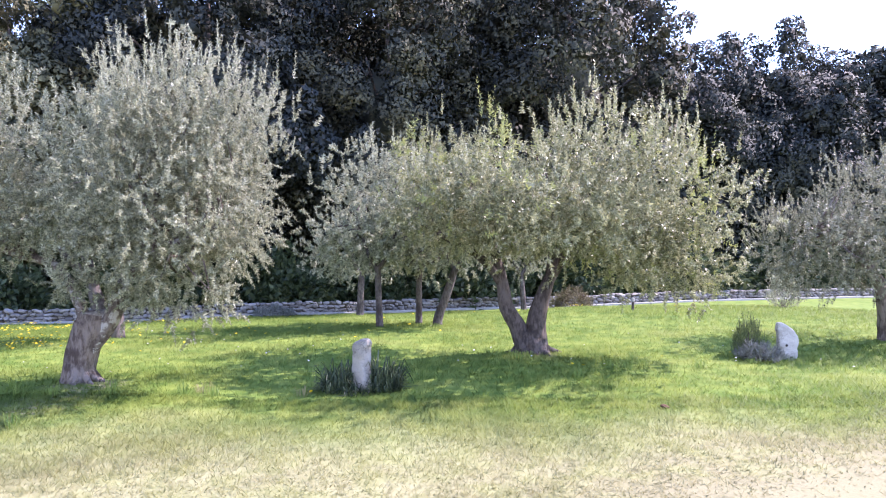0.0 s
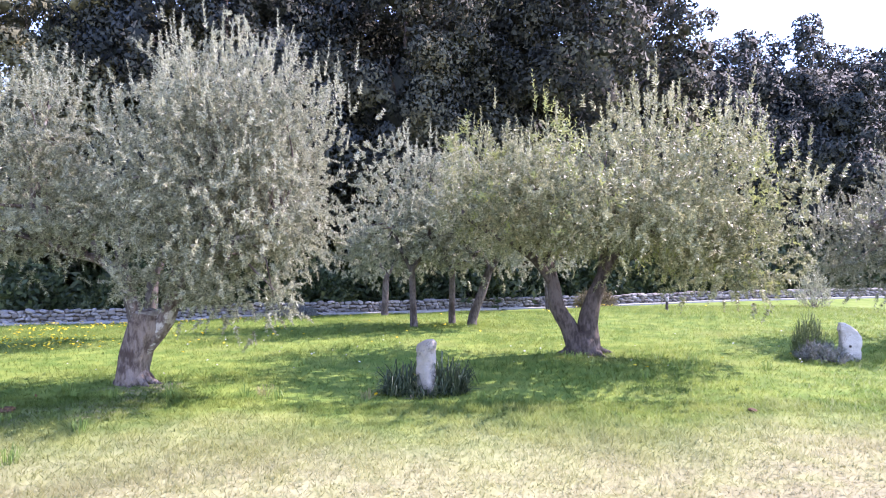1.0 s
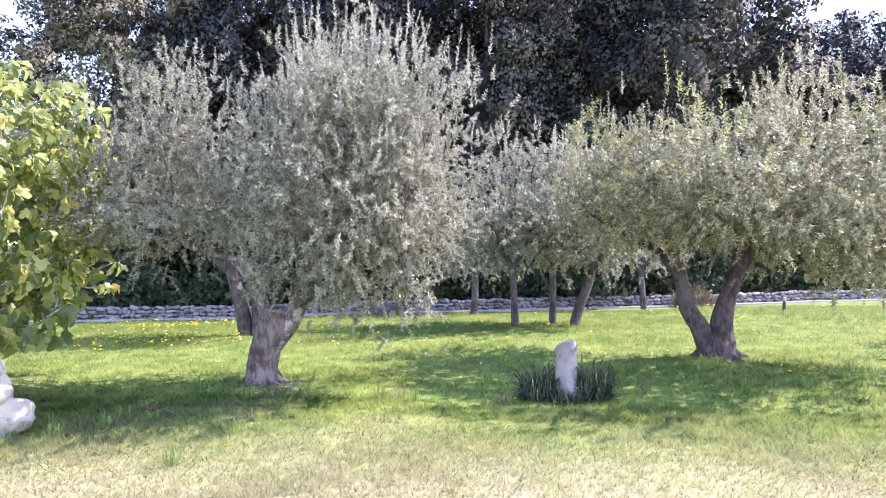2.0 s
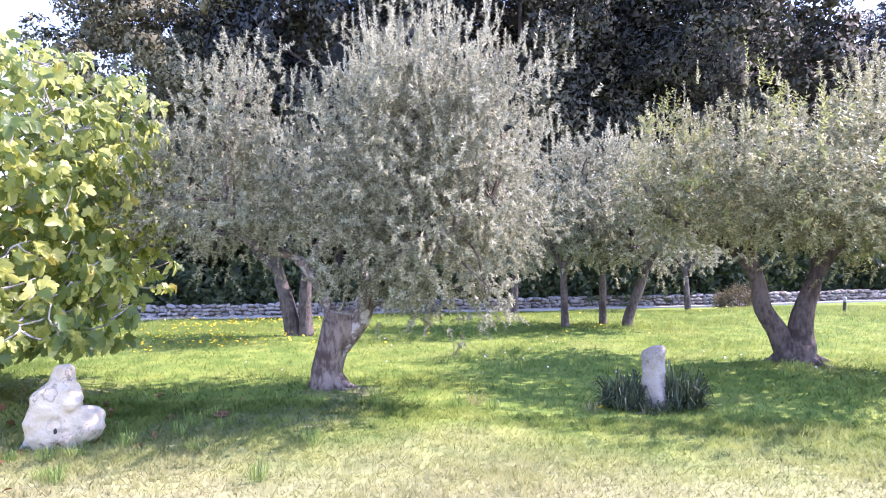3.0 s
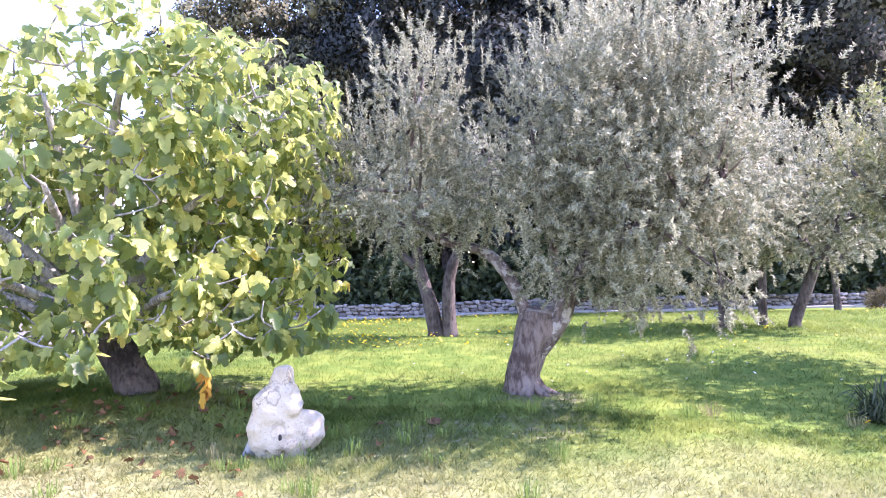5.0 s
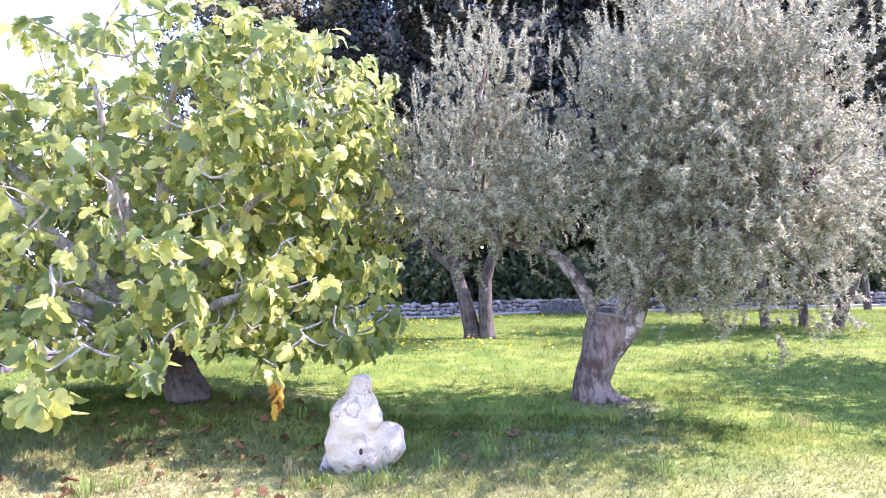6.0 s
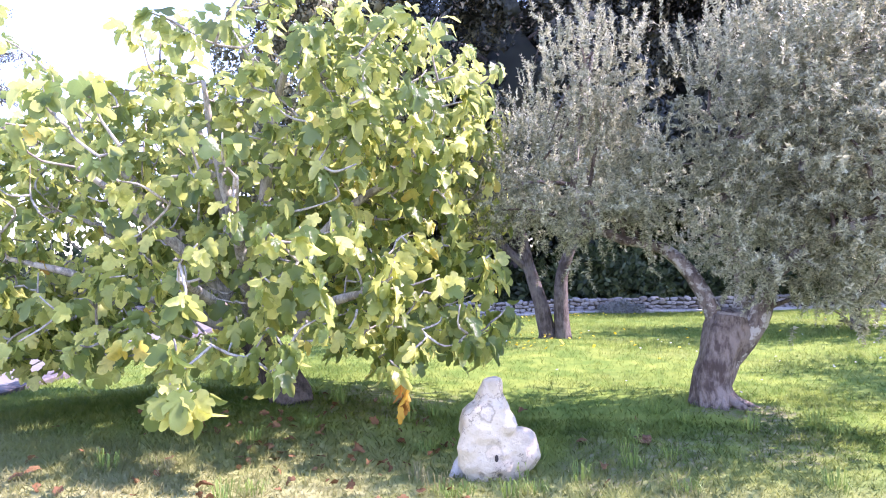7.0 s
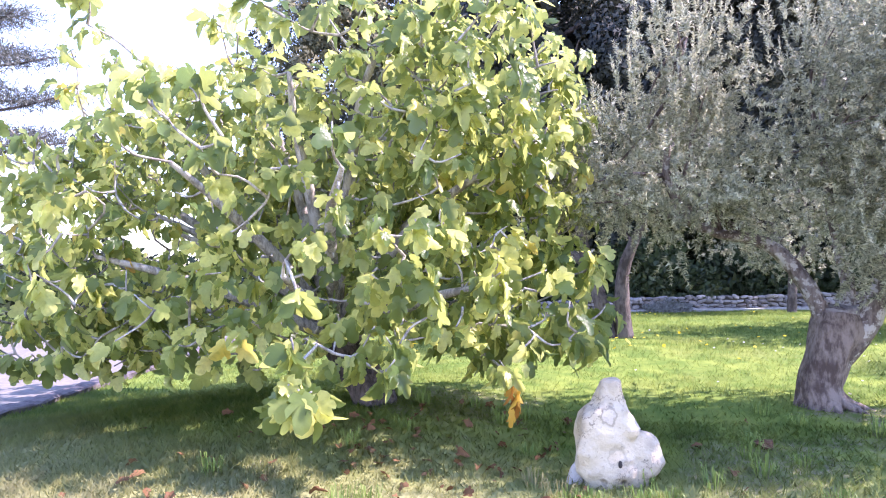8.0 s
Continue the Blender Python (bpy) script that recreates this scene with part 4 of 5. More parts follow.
    child("withered_leaves", mesh_of("withered_leaves", np.concatenate(rv), np.concatenate(rf), FIG_OCHRE), tree, "withered orange-yellow hanging leaves")


build_fig()


# ---- the wood behind the wall ----
def oak_meshes(seed, height, spread, heads, lobes, leaves, leaf, skin):
    """Trunk, crown and inner crown of a dense evergreen oak: boughs like cauliflower heads, each of many leafy lobes."""
    rng = np.random.default_rng(seed)
    w = Wood()
    w.tube([(0, 0, -0.3), (0.1, 0, 0.5), (0.2, 0.1, height * 0.3), (0.1, 0, height * 0.6), (0, 0, height * 0.85)], [0.42, 0.33, 0.27, 0.18, 0.05], 9, 0.2, steps=12)
    for i in range(9):
        a, z = i * 2.4, height * (0.2 + 0.06 * i)
        d = np.array((math.cos(a), math.sin(a), 0))
        w.tube([(0.1, 0, z), d * spread * 0.4 + (0, 0, z + 0.9), d * spread * 0.75 + (0, 0, z + 2.2)], [0.13, 0.09, 0.03], 5, steps=7)
    middle, size = np.array((0, 0, height * 0.53)), np.array((spread, spread, height * 0.45))
    # heads evenly over the crown, some set back
    i = np.arange(heads) + 0.5
    z, a = 1 - 2 * i / heads, i * 2.39996
    hd = unit(np.stack([np.sqrt(1 - z * z) * np.cos(a), np.sqrt(1 - z * z) * np.sin(a), z], 1) + 0.16 * rng.normal(size=(heads, 3)))
    m = (1 + 0.26 * lump(hd, seed * 1.3, 1.8)) * (0.62 + 0.34 * rng.random(heads))
    hc = middle + hd * size * m[:, None]
    hr = spread * (0.21 + 0.14 * rng.random(heads))
    # lobes over the outer and upper side of each head
    n = heads * lobes
    pick = np.repeat(np.arange(heads), lobes)
    ld = unit(rng.normal(size=(n, 3)) + 0.55 * hd[pick] + (0, 0, 0.2))
    lc = hc[pick] + ld * (hr[pick] * (0.70 + 0.40 * rng.random(n)))[:, None]
    lr = hr[pick] * (0.38 + 0.22 * rng.random(n))
    # leaves over each lobe
    lc, lr, ld = np.concatenate([lc, hc]), np.concatenate([lr, 0.74 * hr]), np.concatenate([ld, hd])
    own = np.concatenate([np.repeat(np.arange(n), leaves), np.repeat(n + np.arange(heads), leaves * 2)])
    r = unit(rng.normal(size=(len(own), 3)) + 0.55 * ld[own] + (0, 0, 0.25))
    base = lc[own] + r * (lr[own] * (0.72 + 0.36 * rng.random(len(own))))[:, None]
    face = unit(r + 0.45 * rng.normal(size=r.shape))
    way = unit(np.cross(face, rng.normal(size=r.shape)) + 0.25 * r)
    side = unit(np.cross(way, face))
    length = leaf * (0.8 + 0.7 * rng.random(len(own)))
    half = side * (length * 0.36)[:, None]
    foot = base - way * (length * 0.4)[:, None]
    q = np.stack([foot - half, foot + half, base + way * (length * 0.6)[:, None]], 1)
    soft = unit(0.8 * r + 0.35 * ld[own] + (0, 0, 0.55) + 0.25 * rng.normal(size=r.shape))
    back = (np.cross(q[:, 1] - q[:, 0], q[:, 2] - q[:, 0]) * soft).sum(1) < 0
    q[back] = q[back][:, ::-1]
    crown = mesh_of("crown", q.reshape(-1, 3), np.arange(len(q) * 3).reshape(-1, 3), skin, normals=np.repeat(soft, 3, axis=0))
    # the dense hearts of the heads: solid balls added to block the sky behind
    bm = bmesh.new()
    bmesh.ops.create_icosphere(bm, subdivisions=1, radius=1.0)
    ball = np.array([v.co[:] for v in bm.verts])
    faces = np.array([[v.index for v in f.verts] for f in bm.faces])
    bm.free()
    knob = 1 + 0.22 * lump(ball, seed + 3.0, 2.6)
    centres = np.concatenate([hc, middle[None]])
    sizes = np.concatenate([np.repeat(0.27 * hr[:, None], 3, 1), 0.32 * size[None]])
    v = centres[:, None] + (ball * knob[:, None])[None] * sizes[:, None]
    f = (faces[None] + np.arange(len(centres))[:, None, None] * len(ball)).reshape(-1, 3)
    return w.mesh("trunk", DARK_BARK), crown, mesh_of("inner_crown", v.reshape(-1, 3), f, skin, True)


def build_wood():
    kinds = [oak_meshes(*k) for k in ((1, 18.5, 5.2, 62, 9, 96, 0.185, OAK_SHADED_LEAF), (2, 17.0, 5.0, 60, 9, 96, 0.185, OAK_SUNLIT_LEAF), (3, 19.5, 5.4, 64, 9, 96, 0.185, OAK_LEAF), (4, 14.5, 4.8, 58, 9, 96, 0.18, OAK_SHADED_LEAF), (5, 18.0, 5.4, 56, 5, 34, 0.44, OAK_SHADED_LEAF))]
    # along the wall, metres behind it, kind, size
    spots = [(-16.6, 5.0, 1, 0.86), (-9.2, 5.2, 0, 0.98), (-1.2, 5.0, 2, 0.92), (8.9, 5.8, 2, 1.09), (-13.0, 9.5, 1, 1.0), (-5.2, 9.5, 2, 1.0), (3.6, 9.8, 2, 1.0), (12.0, 10.0, 2, 0.95),
             (16.8, 8.0, 3, 1.02), (21.2, 9.5, 3, 1.1), (25.5, 8.5, 3, 1.16), (30.0, 9.5, 3, 1.2), (-15.0, 14.5, 4, 0.9), (-10.0, 15.0, 4, 0.95), (-3.0, 15.0, 4, 1.05), (2.0, 15.5, 4, 1.0), (7.6, 15.5, 4, 1.0),
             # the last three, at the far right, are added to shade the wood
             (12.0, 16.5, 4, 0.9), (16.5, 16.0, 4, 0.8), (22.5, 17.0, 4, 0.9), (34.5, 13.0, 4, 0.95), (34.5, 8.0, 4, 0.95), (38.5, 8.0, 4, 1.0), (43.0, 9.0, 4, 1.0)]
    rng = np.random.default_rng(2)
    for s, back, k, size in spots:
        x, y = s - 0.3 * back, wall_y(s) + 0.95 * back
        tree = empty("oak_tree", x, y)
        tree.matrix_basis = tree.matrix_basis @ pose(0, 0, 0, 0, 0, float(rng.uniform(0, 360))) @ Matrix.Scale(size, 4)
        tagged(tree, "tall dense dark evergreen oak behind the wall", "tree", "wood behind the wall")
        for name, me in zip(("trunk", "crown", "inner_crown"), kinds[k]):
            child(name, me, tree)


def bush(name, label, category, x, y, spread, height, n, leaf, material, seed, group="", z=None, upright=0.3):
    """A dense shrub of short leafy shoots over thin stems."""
    rng = np.random.default_rng(seed)
    ob = empty(name, x, y, z)
    tagged(ob, label, category, group)
    d = unit(rng.normal(size=(n, 3)))
    d[:, 2] = np.abs(d[:, 2])
    m = 1 + 0.35 * lump(d, seed * 0.7, 2.2)
    p = d * (spread, spread, height * 0.85) * (m * (0.45 + 0.5 * rng.random(n) ** 0.6))[:, None]
    k = 9
    way = unit(d + (0, 0, upright * 2) + 0.4 * rng.normal(size=(n, 3)))
    t = (np.arange(k) / k)[None, :, None]
    base = (p[:, None] + way[:, None] * t * height * 0.25).reshape(-1, 3)
    lw = unit(np.repeat(way, k, axis=0) * upright * 2 + rng.normal(size=base.shape))
    ls = unit(np.cross(lw, rng.normal(size=base.shape)))
    ll = leaf[0] * (0.6 + 0.7 * rng.random(len(base)))
    child("foliage", crown_mesh("foliage", [blades_of(base, lw, ls, ll, ll * leaf[1])], material), ob)
    w = Wood()
    for i in range(10):
        e = p[i]
        w.tube([(0.05 * d[i][0], 0.05 * d[i][1], -0.05), e * 0.5 + (0, 0, 0.05), e], [0.02, 0.012, 0.005], 4)
    child("stems", w.mesh("stems", DARK_BARK), ob)
    return ob


build_wood()


def build_understory():
    rng = np.random.default_rng(31)
    first = bush("shrub", "dark evergreen shrub growing behind the stone wall", "shrub", -26.0, wall_y(-26.0) + 1.9, 1.5, 1.9, 215, (0.27, 0.5), SHRUB_LEAF, 71, "shrubs behind the wall")
    second = bush("shrub", "dark evergreen shrub growing behind the stone wall", "shrub", -24.0, wall_y(-24.0) + 2.4, 1.6, 2.6, 240, (0.27, 0.5), SHRUB_LEAF, 72, "shrubs behind the wall")
    for i in range(26):
        x = -22 + i * 2.05 + rng.normal() * 0.4
        y = wall_y(x) + rng.uniform(1.3, 3.4)
        s = rng.uniform(0.75, 1.25)
        copy_thing((first, second)[i % 2], pose(x, y, float(ground_z(x, y)), 0, 0, float(rng.uniform(0, 360))) @ Matrix.Scale(float(s), 4))
    for i in range(24):
        x = -25 + i * 2.4 + rng.normal() * 0.5
        y = wall_y(x) + rng.uniform(5.5, 11.0)
        tagged(copy_thing((first, second)[i % 2], pose(x, y, float(ground_z(x, y)), 0, 0, float(rng.uniform(0, 360))) @ Matrix.Scale(float(rng.uniform(1.5, 2.1)), 4)), "tall dark undergrowth shrub below the oaks")
    for i in range(12):
        x, y = -27.5 - 0.85 * i + rng.normal() * 0.3, 21.0 - 1.9 * i
        tagged(copy_thing((first, second)[i % 2], pose(x, y, float(ground_z(x, y)), 0, 0, float(rng.uniform(0, 360))) @ Matrix.Scale(float(rng.uniform(1.1, 1.5)), 4)), "dark evergreen hedge shrub beyond the road", "shrub", "hedge beyond the road")


build_understory()
bush("bush", "grey-green cushion bush at the foot of the wall", "bush", -6.3, wall_y(-6.3) - 1.0, 0.8, 0.42, 420, (0.08, 0.3), LAVENDER, 81)
bush("bush", "brownish half-dry bush before the stone wall", "bush", 5.2, wall_y(5.2) - 2.6, 0.8, 1.0, 460, (0.12, 0.2), BROWN_TWIG, 82)
build_wall()


# ---- standing stones ----
def standing_stone(name, label, x, y, turn, rings, material, seed, extra=(), jag=0.05):
    """A rough block through rings of (z, middle x, half width, half depth); extra: further lumps of the same kind."""
    ob = empty(name, x, y, None, turn)
    bm = bmesh.new()

    def loft(rows):
        sides, made = 22, []
        rows = np.array(rows, float)
        t = np.linspace(0, len(rows) - 1, 26)
        rows = np.stack([np.interp(t, np.arange(len(rows)), rows[:, q]) for q in range(4)], 1)
        for z, cx, hw, hd in rows:
            ring = []
            for a in np.linspace(0, 2 * math.pi, sides, endpoint=False):
                c, s = math.cos(a), math.sin(a)
                e = 0.62
                px, py = math.copysign(abs(c) ** e, c) * hw, math.copysign(abs(s) ** e, s) * hd
                k = 1 + jag * 2 * noise.noise(Vector((px * 7 + seed, py * 7, z * 6))) + jag * 1.6 * noise.noise(Vector((px * 15, py * 15 + seed, z * 13)))
                ring.append(bm.verts.new((cx + px * k, py * k, z + jag * 0.4 * noise.noise(Vector((px * 5, py * 5 + seed, z * 5))))))
            made.append(ring)
        for p, q in zip(made, made[1:]):
            for i in range(sides):
                bm.faces.new((p[i], p[(i + 1) % sides], q[(i + 1) % sides], q[i]))
        bm.faces.new(made[0][::-1])
        bm.faces.new(made[-1])

    loft(rings)
    for rows in extra:
        loft(rows)
    bmesh.ops.triangulate(bm, faces=bm.faces[:])
    body = part("block", bm, material, ob)
    m = body.modifiers.new("merge", "REMESH")
    m.mode, m.voxel_size, m.use_smooth_shade = "VOXEL", 0.011, True
    tagged(ob, label, "stone")
    return ob


def disc(parent, name, material, x, y, z, r, seed, flat=0.02, label=""):
    bm = bmesh.new()
    bmesh.ops.create_icosphere(bm, subdivisions=3, radius=1.0)
    for v in bm.verts:
        k = 1 + 0.22 * noise.noise(v.co * 1.6 + Vector((seed, 0, 0)))
        v.co = Vector((v.co.x * r[0] * k, v.co.y * flat, v.co.z * r[1] * k))
    ob = part(name, bm, material, parent, label, True)
    ob.matrix_basis = pose(x, y, z)


def build_stones():
    # the pale boulder by the fig
    s = standing_stone("boulder", "white weathered limestone boulder with a tapering top", -6.63, 6.0, 17,
                       [(-0.12, -0.02, 0.17, 0.14), (0.03, -0.02, 0.19, 0.16), (0.10, -0.04, 0.215, 0.17), (0.21, -0.055, 0.212, 0.17), (0.30, -0.05, 0.198, 0.165), (0.40, -0.045, 0.188, 0.155), (0.47, -0.045, 0.182, 0.145), (0.525, -0.04, 0.165, 0.135), (0.56, -0.02, 0.145, 0.12), (0.61, -0.01, 0.10, 0.10), (0.67, -0.005, 0.082, 0.085), (0.715, 0.0, 0.07, 0.07), (0.735, 0.0, 0.04, 0.045)],
                       WHITE_STONE, 4, [[(-0.10, 0.12, 0.12, 0.12), (0.03, 0.14, 0.12, 0.13), (0.08, 0.17, 0.145, 0.14), (0.15, 0.19, 0.165, 0.14), (0.25, 0.20, 0.155, 0.125), (0.30, 0.20, 0.14, 0.11), (0.335, 0.19, 0.10, 0.09), (0.355, 0.17, 0.05, 0.05)]], jag=0.11)
    disc(s.children[0], "hole", SHADOW_HOLE, 0.02, -0.170, 0.175, (0.014, 0.026), 6, 0.012, "small dark hole")
    standing_stone("rock_chip", "grey stone fragment leaning on the boulder", -6.86, 5.93, 20, [(-0.05, 0, 0.12, 0.05), (0.1, 0.03, 0.09, 0.045), (0.2, 0.07, 0.035, 0.03)], PALE_STONE, 9)
    # the upright marker among dark leaves
    standing_stone("standing_stone", "upright pale limestone marker among dark strappy plants", -1.05, 8.06, -35,
                   [(-0.15, 0.02, 0.13, 0.10), (0.05, 0.02, 0.128, 0.10), (0.25, 0.0, 0.118, 0.098), (0.45, -0.005, 0.122, 0.098), (0.58, 0.0, 0.128, 0.096), (0.64, 0.015, 0.118, 0.086), (0.68, 0.04, 0.085, 0.066), (0.70, 0.06, 0.045, 0.042)],
                   GREY_STONE, 14, jag=0.09)
    # the one beside the rosemary
    s = standing_stone("standing_stone", "pale grey limestone slab beside a rosemary bush", 5.80, 10.3, -8,
                       [(-0.12, 0.01, 0.13, 0.10), (0.05, 0.01, 0.15, 0.11), (0.25, 0.02, 0.16, 0.11), (0.40, 0.01, 0.155, 0.10), (0.50, -0.03, 0.125, 0.09), (0.56, -0.06, 0.085, 0.075), (0.61, -0.10, 0.035, 0.05)], PALE_STONE, 24, jag=0.08)
    disc(s.children[0], "hole", SHADOW_HOLE, -0.03, -0.115, 0.24, (0.022, 0.02), 6, 0.015, "small dark hole")


build_stones()


def strap_plants():
    """Loose heaps of arching blades, some bent over in front of the stone."""
    rng = np.random.default_rng(17)
    for x, y, n, r, h, label in ((-1.35, 8.12, 560, 0.30, 0.35, "dark green strappy leaf clump beside the marker stone"), (-0.75, 8.14, 560, 0.30, 0.42, "dark green strappy leaf clump with some yellow blades"),
                                 (-1.10, 7.91, 150, 0.24, 0.18, "low dark strappy clump at the foot of the marker stone")):
        ob = empty("strap_plant", x, y)
        tagged(ob, label, "plant", "clumps round the marker stone")
        a, d = rng.uniform(0, 6.283, n), np.sqrt(rng.random(n)) * r * 0.7
        base = np.stack([np.cos(a) * d, np.sin(a) * d, 0 * a - 0.02], -1)
        turn = a + rng.normal(size=n) * 0.9
        out = np.stack([np.cos(turn), np.sin(turn), 0 * a], -1)
        hh = h * (0.2 + 0.95 * rng.random(n)) * (1.15 - 0.5 * d / r) * (0.8 + 0.45 * np.sin(3 * a + 5 * x) * np.sin(14 * d / r + 2 * a))
        reach = r * (0.15 + 0.75 * rng.random(n) ** 1.3)
        side = np.stack([-np.sin(turn + 0.5), np.cos(turn + 0.5), 0.3 * rng.normal(size=n)], -1) * (0.005 + 0.008 * rng.random(n) ** 2)[:, None]
        up = np.stack([0 * a, 0 * a, hh], -1)
        knee = base + out * (reach * 0.3)[:, None] + 0.75 * up
        mid = base + out * (reach * 0.65)[:, None] + up + 0.02 * rng.normal(size=up.shape)
        tip = base + out * (reach * 1.1)[:, None] + up * rng.uniform(0.3, 1.05, n)[:, None]
        v = np.stack([base - side, base + side, knee + side, knee - side, knee - side, knee + side, mid + side * 0.8, mid - side * 0.8, mid - side * 0.8, mid + side * 0.8, tip + side * 0.1, tip - side * 0.1], 1).reshape(-1, 3)
        child("foliage", mesh_of("foliage", v, np.arange(n * 12).reshape(-1, 4), STRAP_LEAF), ob)


strap_plants()
bush("rosemary_bush", "upright green rosemary bush beside a pale stone", "bush", 5.28, 10.55, 0.28, 0.72, 420, (0.05, 0.16), ROSEMARY, 91, upright=3.0)
bush("lavender_bush", "low grey lavender cushion beside a pale stone", "bush", 5.25, 10.1, 0.36, 0.30, 340, (0.06, 0.16), LAVENDER, 92, upright=0.8)
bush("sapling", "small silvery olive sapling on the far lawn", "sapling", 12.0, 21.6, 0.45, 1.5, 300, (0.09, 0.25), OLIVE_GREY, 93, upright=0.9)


def build_stake():
    ob = empty("stake", 5.55, 17.85)
    tagged(ob, "short weathered wooden stake with a pale top", "stake")
    w = Wood()
    w.tube([(0, 0, -0.1), (0, 0, 0.1), (0.01, 0, 0.28)], [0.045, 0.04, 0.038], 8, 0.1, steps=6)
    child("post", w.mesh("post", DARK_BARK), ob)
    w = Wood()
    w.tube([(0.01, 0, 0.275), (0.01, 0, 0.38)], [0.042, 0.04], 8, steps=3)
    child("top", w.mesh("top", KERB_STONE), ob, "pale top")


build_stake()


# ---- the open side to the left: low wall, pale road, far pine ----
def build_left():
    wall = empty("wall_west", -13.4, 6.4, 0.0)
    tagged(wall, "low stone edging between the grass and the road, shade in its dark colour", "edging", kind="structure")
    rng = np.random.default_rng(41)
    a, b = np.array((0.9, -2.2)), np.array((-4.6, 13.0))
    d = unit(b - a)
    turn = math.degrees(math.atan2(d[1], d[0]))
    length = float(np.linalg.norm(b - a))
    me = []
    for i in range(5):
        m = bpy.data.meshes.new("stone")
        bm = rough_stone(rng, 0.12)
        bm.to_mesh(m)
        bm.free()
        m.materials.append(SHADED_WALL)
        me.append(m)
    s = 0.0
    while s < length - 0.2:
        w = rng.uniform(0.3, 0.6)
        p = a + d * (s + w / 2)
        z = float(ground_z(p[0] - 13.4, p[1] + 6.4))
        ob = child("stone", me[int(rng.integers(0, 5))], wall)
        ob.matrix_basis = pose(p[0], p[1], z + 0.005, 0, 0, turn + rng.normal() * 2) @ Matrix.Diagonal((w * 0.97, 0.30, 0.16, 1))
        s += w
    # pale gravel road beyond it
    xs, ys = np.linspace(-32, -13.65, 30), np.linspace(-6, 21, 46)
    gx, gy = np.meshgrid(xs, ys, indexing="ij")
    gx = gx - 0.36 * (gy - 6.4) + 0.2
    v = np.stack([gx, gy, ground_z(gx, gy) + 0.03], -1).reshape(-1, 3)
    i, j = np.meshgrid(np.arange(29), np.arange(45), indexing="ij")
    f = np.stack([i * 46 + j, (i + 1) * 46 + j, (i + 1) * 46 + j + 1, i * 46 + j + 1], -1).reshape(-1, 4)
    tagged(new("road", mesh_of("road", v, f, GRAVEL, True)), "pale sunlit gravel road beyond the low wall", "road", kind="structure")


build_left()


def build_pine():
    rng = np.random.default_rng(52)
    x, y = -28.0, 14.6
    tree = empty("pine_tree", x, y)
    tagged(tree, "tall pine with flat layered grey-green boughs", "pine tree")
    w = Wood()
    w.tube([(0, 0, -0.2), (0.1, 0, 3), (0.3, 0, 6.5), (0.3, 0, 10.5)], [0.3, 0.24, 0.17, 0.05], 9, 0.15, steps=12)
    quads = []
    for i in range(26):
        a, z = i * 2.4, 5.4 + 0.2 * i
        d = np.array((math.cos(a), math.sin(a), 0))
        reach = 4.2 - 0.10 * i
        e = d * reach + (0.3, 0, z + 0.5)
        w.tube([(0.25, 0, z), d * reach * 0.5 + (0.3, 0, z + 0.1), e], [0.08, 0.05, 0.02], 5, steps=6)
        n = 900
        t = rng.uniform(0.35, 1.05, n)
        base = np.array((0.3, 0, z)) + d * (reach * t)[:, None] + rng.normal(size=(n, 3)) * (0.42, 0.42, 0.13) + np.stack([0 * t, 0 * t, 0.45 * t], 1)
        way = unit(rng.normal(size=(n, 3)) + 0.5 * d + (0, 0, 0.5))
        side = unit(np.cross(way, rng.normal(size=(n, 3))))
        ln = 0.14 + 0.12 * rng.random(n)
        quads.append(blades_of(base, way, side, ln, ln * 0.16))
    child("trunk", w.mesh("trunk", DARK_BARK), tree)
    child("crown", crown_mesh("crown", quads, PINE_LEAF), tree)


build_pine()


# ---- small things on the grass ----
def scatter_flowers(name, label, spots, material, seed, r=0.02):
    rng = np.random.default_rng(seed)
    v, f, n = [], [], 0
    for cx, cy, sx, sy, count in spots:
        for _ in range(count):
            x, y = cx + rng.normal() * sx, cy + rng.normal() * sy
            z = float(ground_z(x, y)) + rng.uniform(0.06, 0.11)
            tilt = rng.normal(size=2) * 0.35
            k = 8
            v.append((x, y, z + 0.008))
            for q in range(k):
                a = q * 6.283 / k
                rr = r * (0.85 + 0.3 * rng.random())
                dx, dy = rr * math.cos(a), rr * math.sin(a)
                v.append((x + dx, y + dy, z + tilt[0] * dx + tilt[1] * dy))
            f += [(n, n + 1 + q, n + 1 + (q + 1) % k) for q in range(k)]
            n += k + 1
    tagged(new(name, mesh_of(name, v, f, material)), label, "flowers", kind="stuff")


scatter_flowers("dandelions", "yellow dandelions scattered over the grass", [(-8.8, 12.3, 1.4, 0.7, 150), (-10.6, 15.8, 1.3, 0.9, 90), (-9.5, 11.2, 1.2, 0.4, 30), (-11.0, 20.2, 2.6, 0.5, 160), (-4.5, 14.5, 2.2, 1.5, 26), (3.5, 20.5, 1.8, 0.8, 22), (1.0, 9.5, 2.0, 0.8, 5), (-1.7, 7.75, 0.03, 0.03, 1)], PETAL, 6, 0.025)
scatter_flowers("daisies", "tiny white daisies scattered over the grass", [(-2.0, 11.5, 3.0, 2.0, 26), (4.0, 11.5, 2.0, 1.5, 14), (-5.0, 12.0, 2.5, 1.5, 14)], WHITE_PETAL, 7, 0.016)


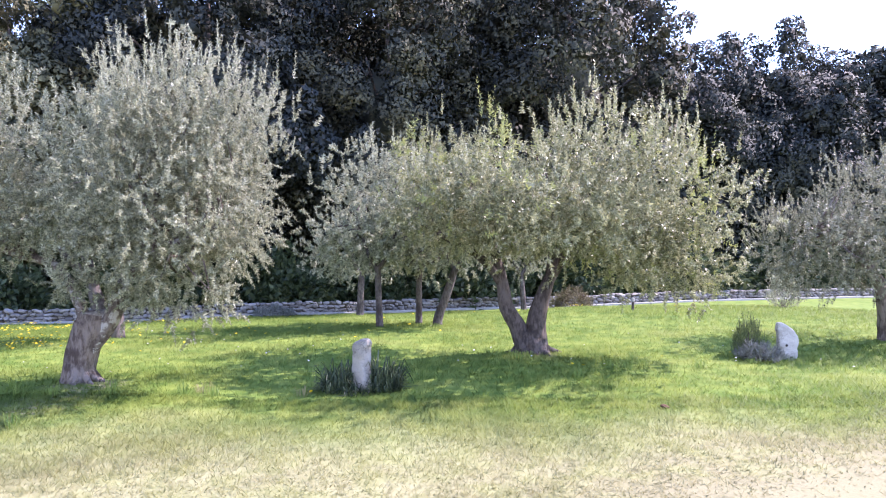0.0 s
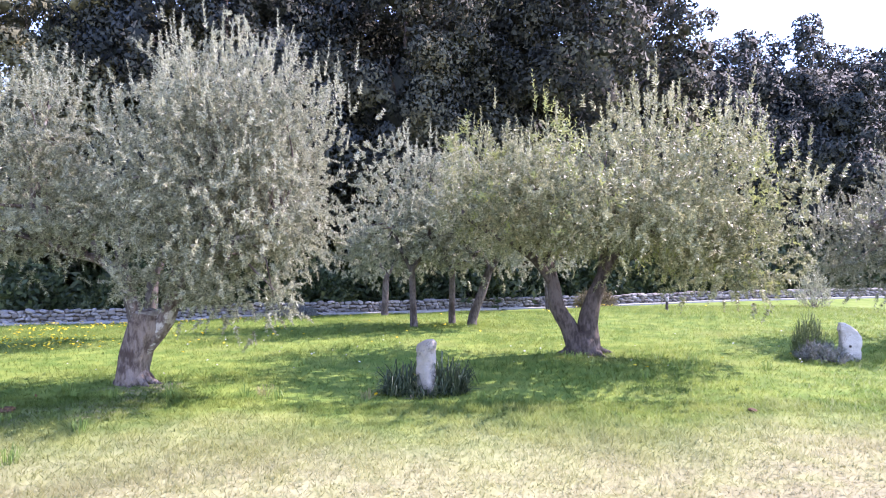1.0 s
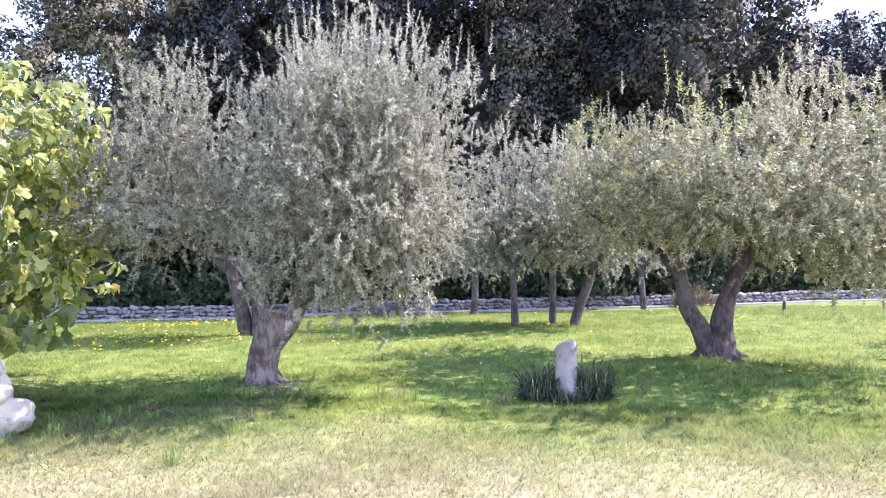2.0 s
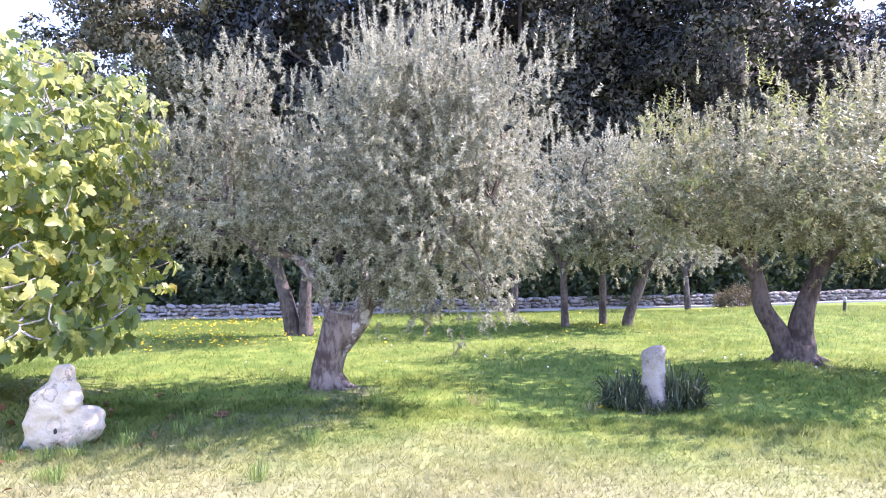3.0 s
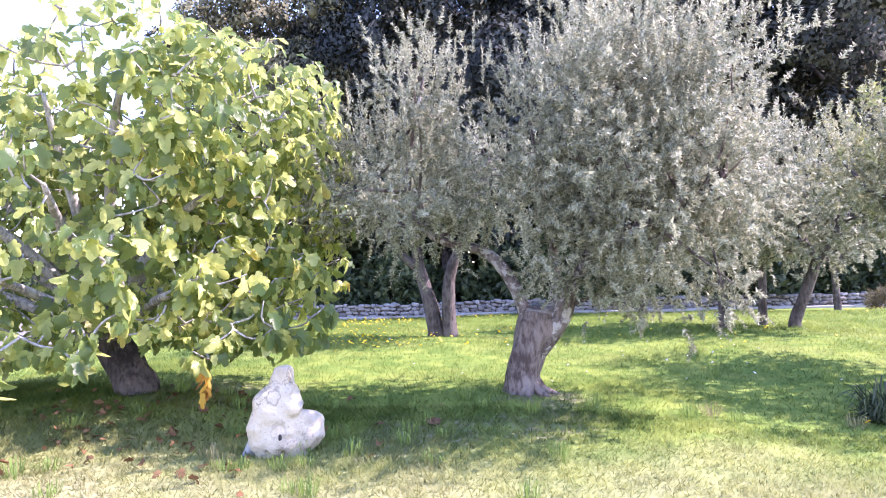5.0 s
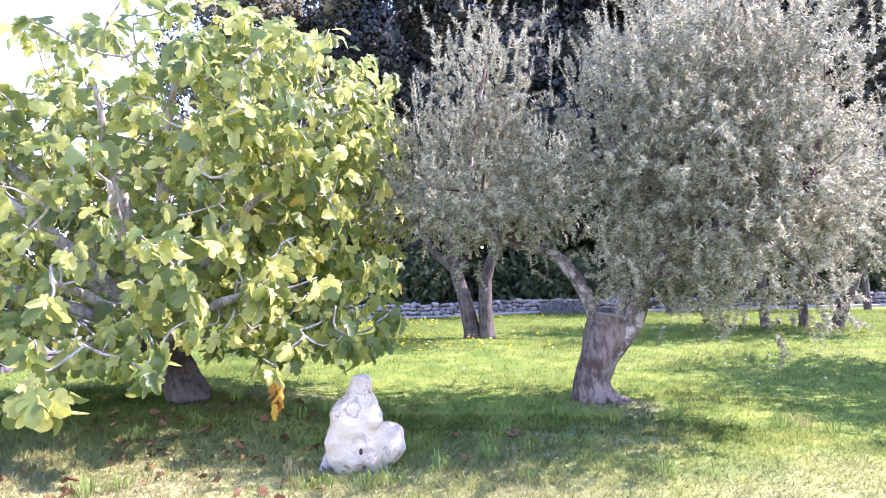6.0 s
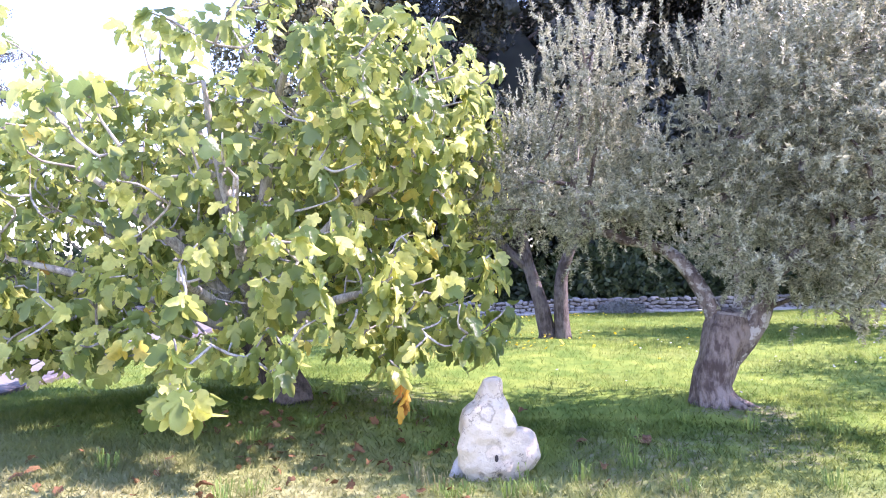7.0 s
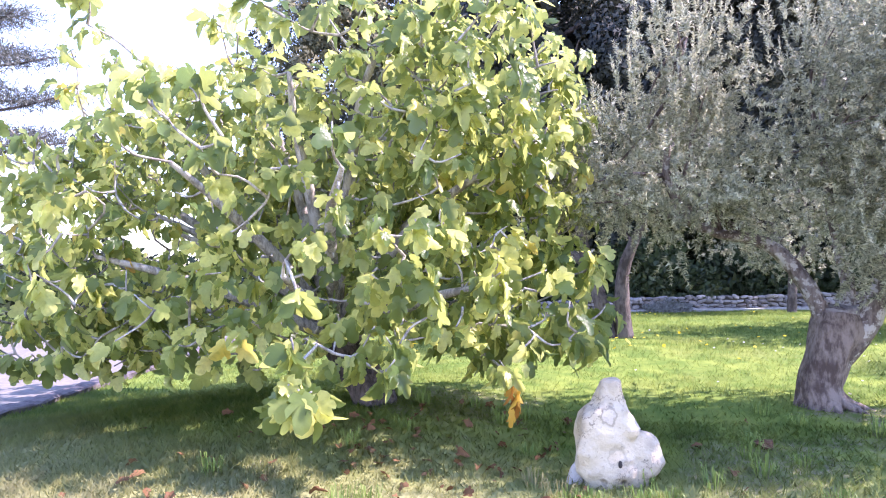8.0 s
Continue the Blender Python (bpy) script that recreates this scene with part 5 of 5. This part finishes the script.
def build_litter():
    rng = np.random.default_rng(19)
    shapes = [fig_shape(rng) for _ in range(5)]
    meshes = [mesh_of("fallen_leaf", v, f, DEAD_LEAF, True) for v, f in shapes]
    for i in range(130):
        x, y = -7.9 + rng.normal() * 1.25, 5.9 + rng.normal() * 0.75
        ob = new("fallen_leaf", meshes[i % 5])
        s = rng.uniform(0.035, 0.09)
        ob.matrix_basis = pose(x, y, float(ground_z(x, y)) + 0.045, rng.normal() * 25, rng.normal() * 25, rng.uniform(0, 360)) @ Matrix.Diagonal((s, s, s, 1))
        tagged(ob, "curled brown fallen fig leaf on grass", "leaf", "fallen leaves under the fig")
    for x, y, s in ((-5.54, 6.87, 0.075), (2.55, 6.95, 0.045)):
        ob = empty("debris_clump", x, y)
        tagged(ob, "small red-brown clump of rotten leaves", "debris")
        bm = bmesh.new()
        bmesh.ops.create_icosphere(bm, subdivisions=3, radius=s)
        for v in bm.verts:
            v.co *= 1 + 0.5 * noise.noise(v.co * 22)
            v.co.z = v.co.z * 0.5 + 0.03
        part("clump", bm, RED_DEBRIS, ob)


build_litter()


def build_tufts():
    rng = np.random.default_rng(29)
    kinds = []
    for size, dry in ((0.10, False), (0.14, False), (0.13, True)):
        n = 34
        a = rng.uniform(0, 6.283, n)
        out = np.stack([np.cos(a), np.sin(a), 0 * a], -1)
        base = out * (0.09 * np.sqrt(rng.random(n)))[:, None] + (0, 0, -0.01)
        h, reach = size * (0.5 + 0.6 * rng.random(n)), size * (0.15 + 0.75 * rng.random(n))
        side = np.stack([-np.sin(a), np.cos(a), 0 * a], -1) * 0.0035
        mid = base + out * (reach * 0.4)[:, None] + np.stack([0 * a, 0 * a, h], -1)
        tip = base + out * reach[:, None] + np.stack([0 * a, 0 * a, h * (0.5 + 0.6 * rng.random(n))], -1)
        v = np.stack([base - side, base + side, mid + side, mid - side, mid - side, mid + side, tip + side * 0.2, tip - side * 0.2], 1)
        kinds.append((mesh_of("blades", v.reshape(-1, 3), np.arange(n * 8).reshape(-1, 4), DRY_TUFT if dry else GREEN_TUFT), dry))
    spots = [(-6.95, 5.62, 2), (-6.72, 5.55, 0), (-6.42, 5.58, 1), (-6.25, 5.7, 0), (-7.15, 5.75, 2), (-6.85, 5.5, 0), (-4.1, 7.6, 1), (-4.0, 7.4, 0), (-5.2, 7.5, 0), (-5.45, 7.8, 1), (-3.2, 7.6, 1), (-3.0, 7.7, 2), (-2.8, 7.55, 1),
             (-1.75, 7.8, 2), (-0.4, 7.75, 0), (0.9, 10.4, 0), (1.2, 10.2, 1), (2.6, 9.6, 1), (3.1, 9.4, 1), (2.9, 9.8, 0), (-8.9, 5.1, 2), (-8.2, 4.9, 1), (-7.7, 4.7, 0), (-9.3, 5.0, 1), (5.0, 9.8, 0), (6.2, 10.0, 1)]
    spots += [(float(rng.uniform(-9.2, -4.2)), float(rng.uniform(5.0, 7.5)), int(rng.integers(0, 2))) for _ in range(26)]
    spots += [(float(rng.uniform(-3.0, 4.5)), float(rng.uniform(8.6, 11.0)), int(rng.integers(0, 2))) for _ in range(22)]
    for x, y, k in spots:
        ob = empty("grass_tuft", x, y, None, float(rng.uniform(0, 360)))
        me, dry = kinds[k]
        child("blade_clump", me, ob)
        tagged(ob.children[0], kind="stuff")
        tagged(ob, "tuft of dry straw-coloured grass" if dry else "tuft of taller fresh green grass", "grass tuft", "grass tufts on the lawn")


build_tufts()
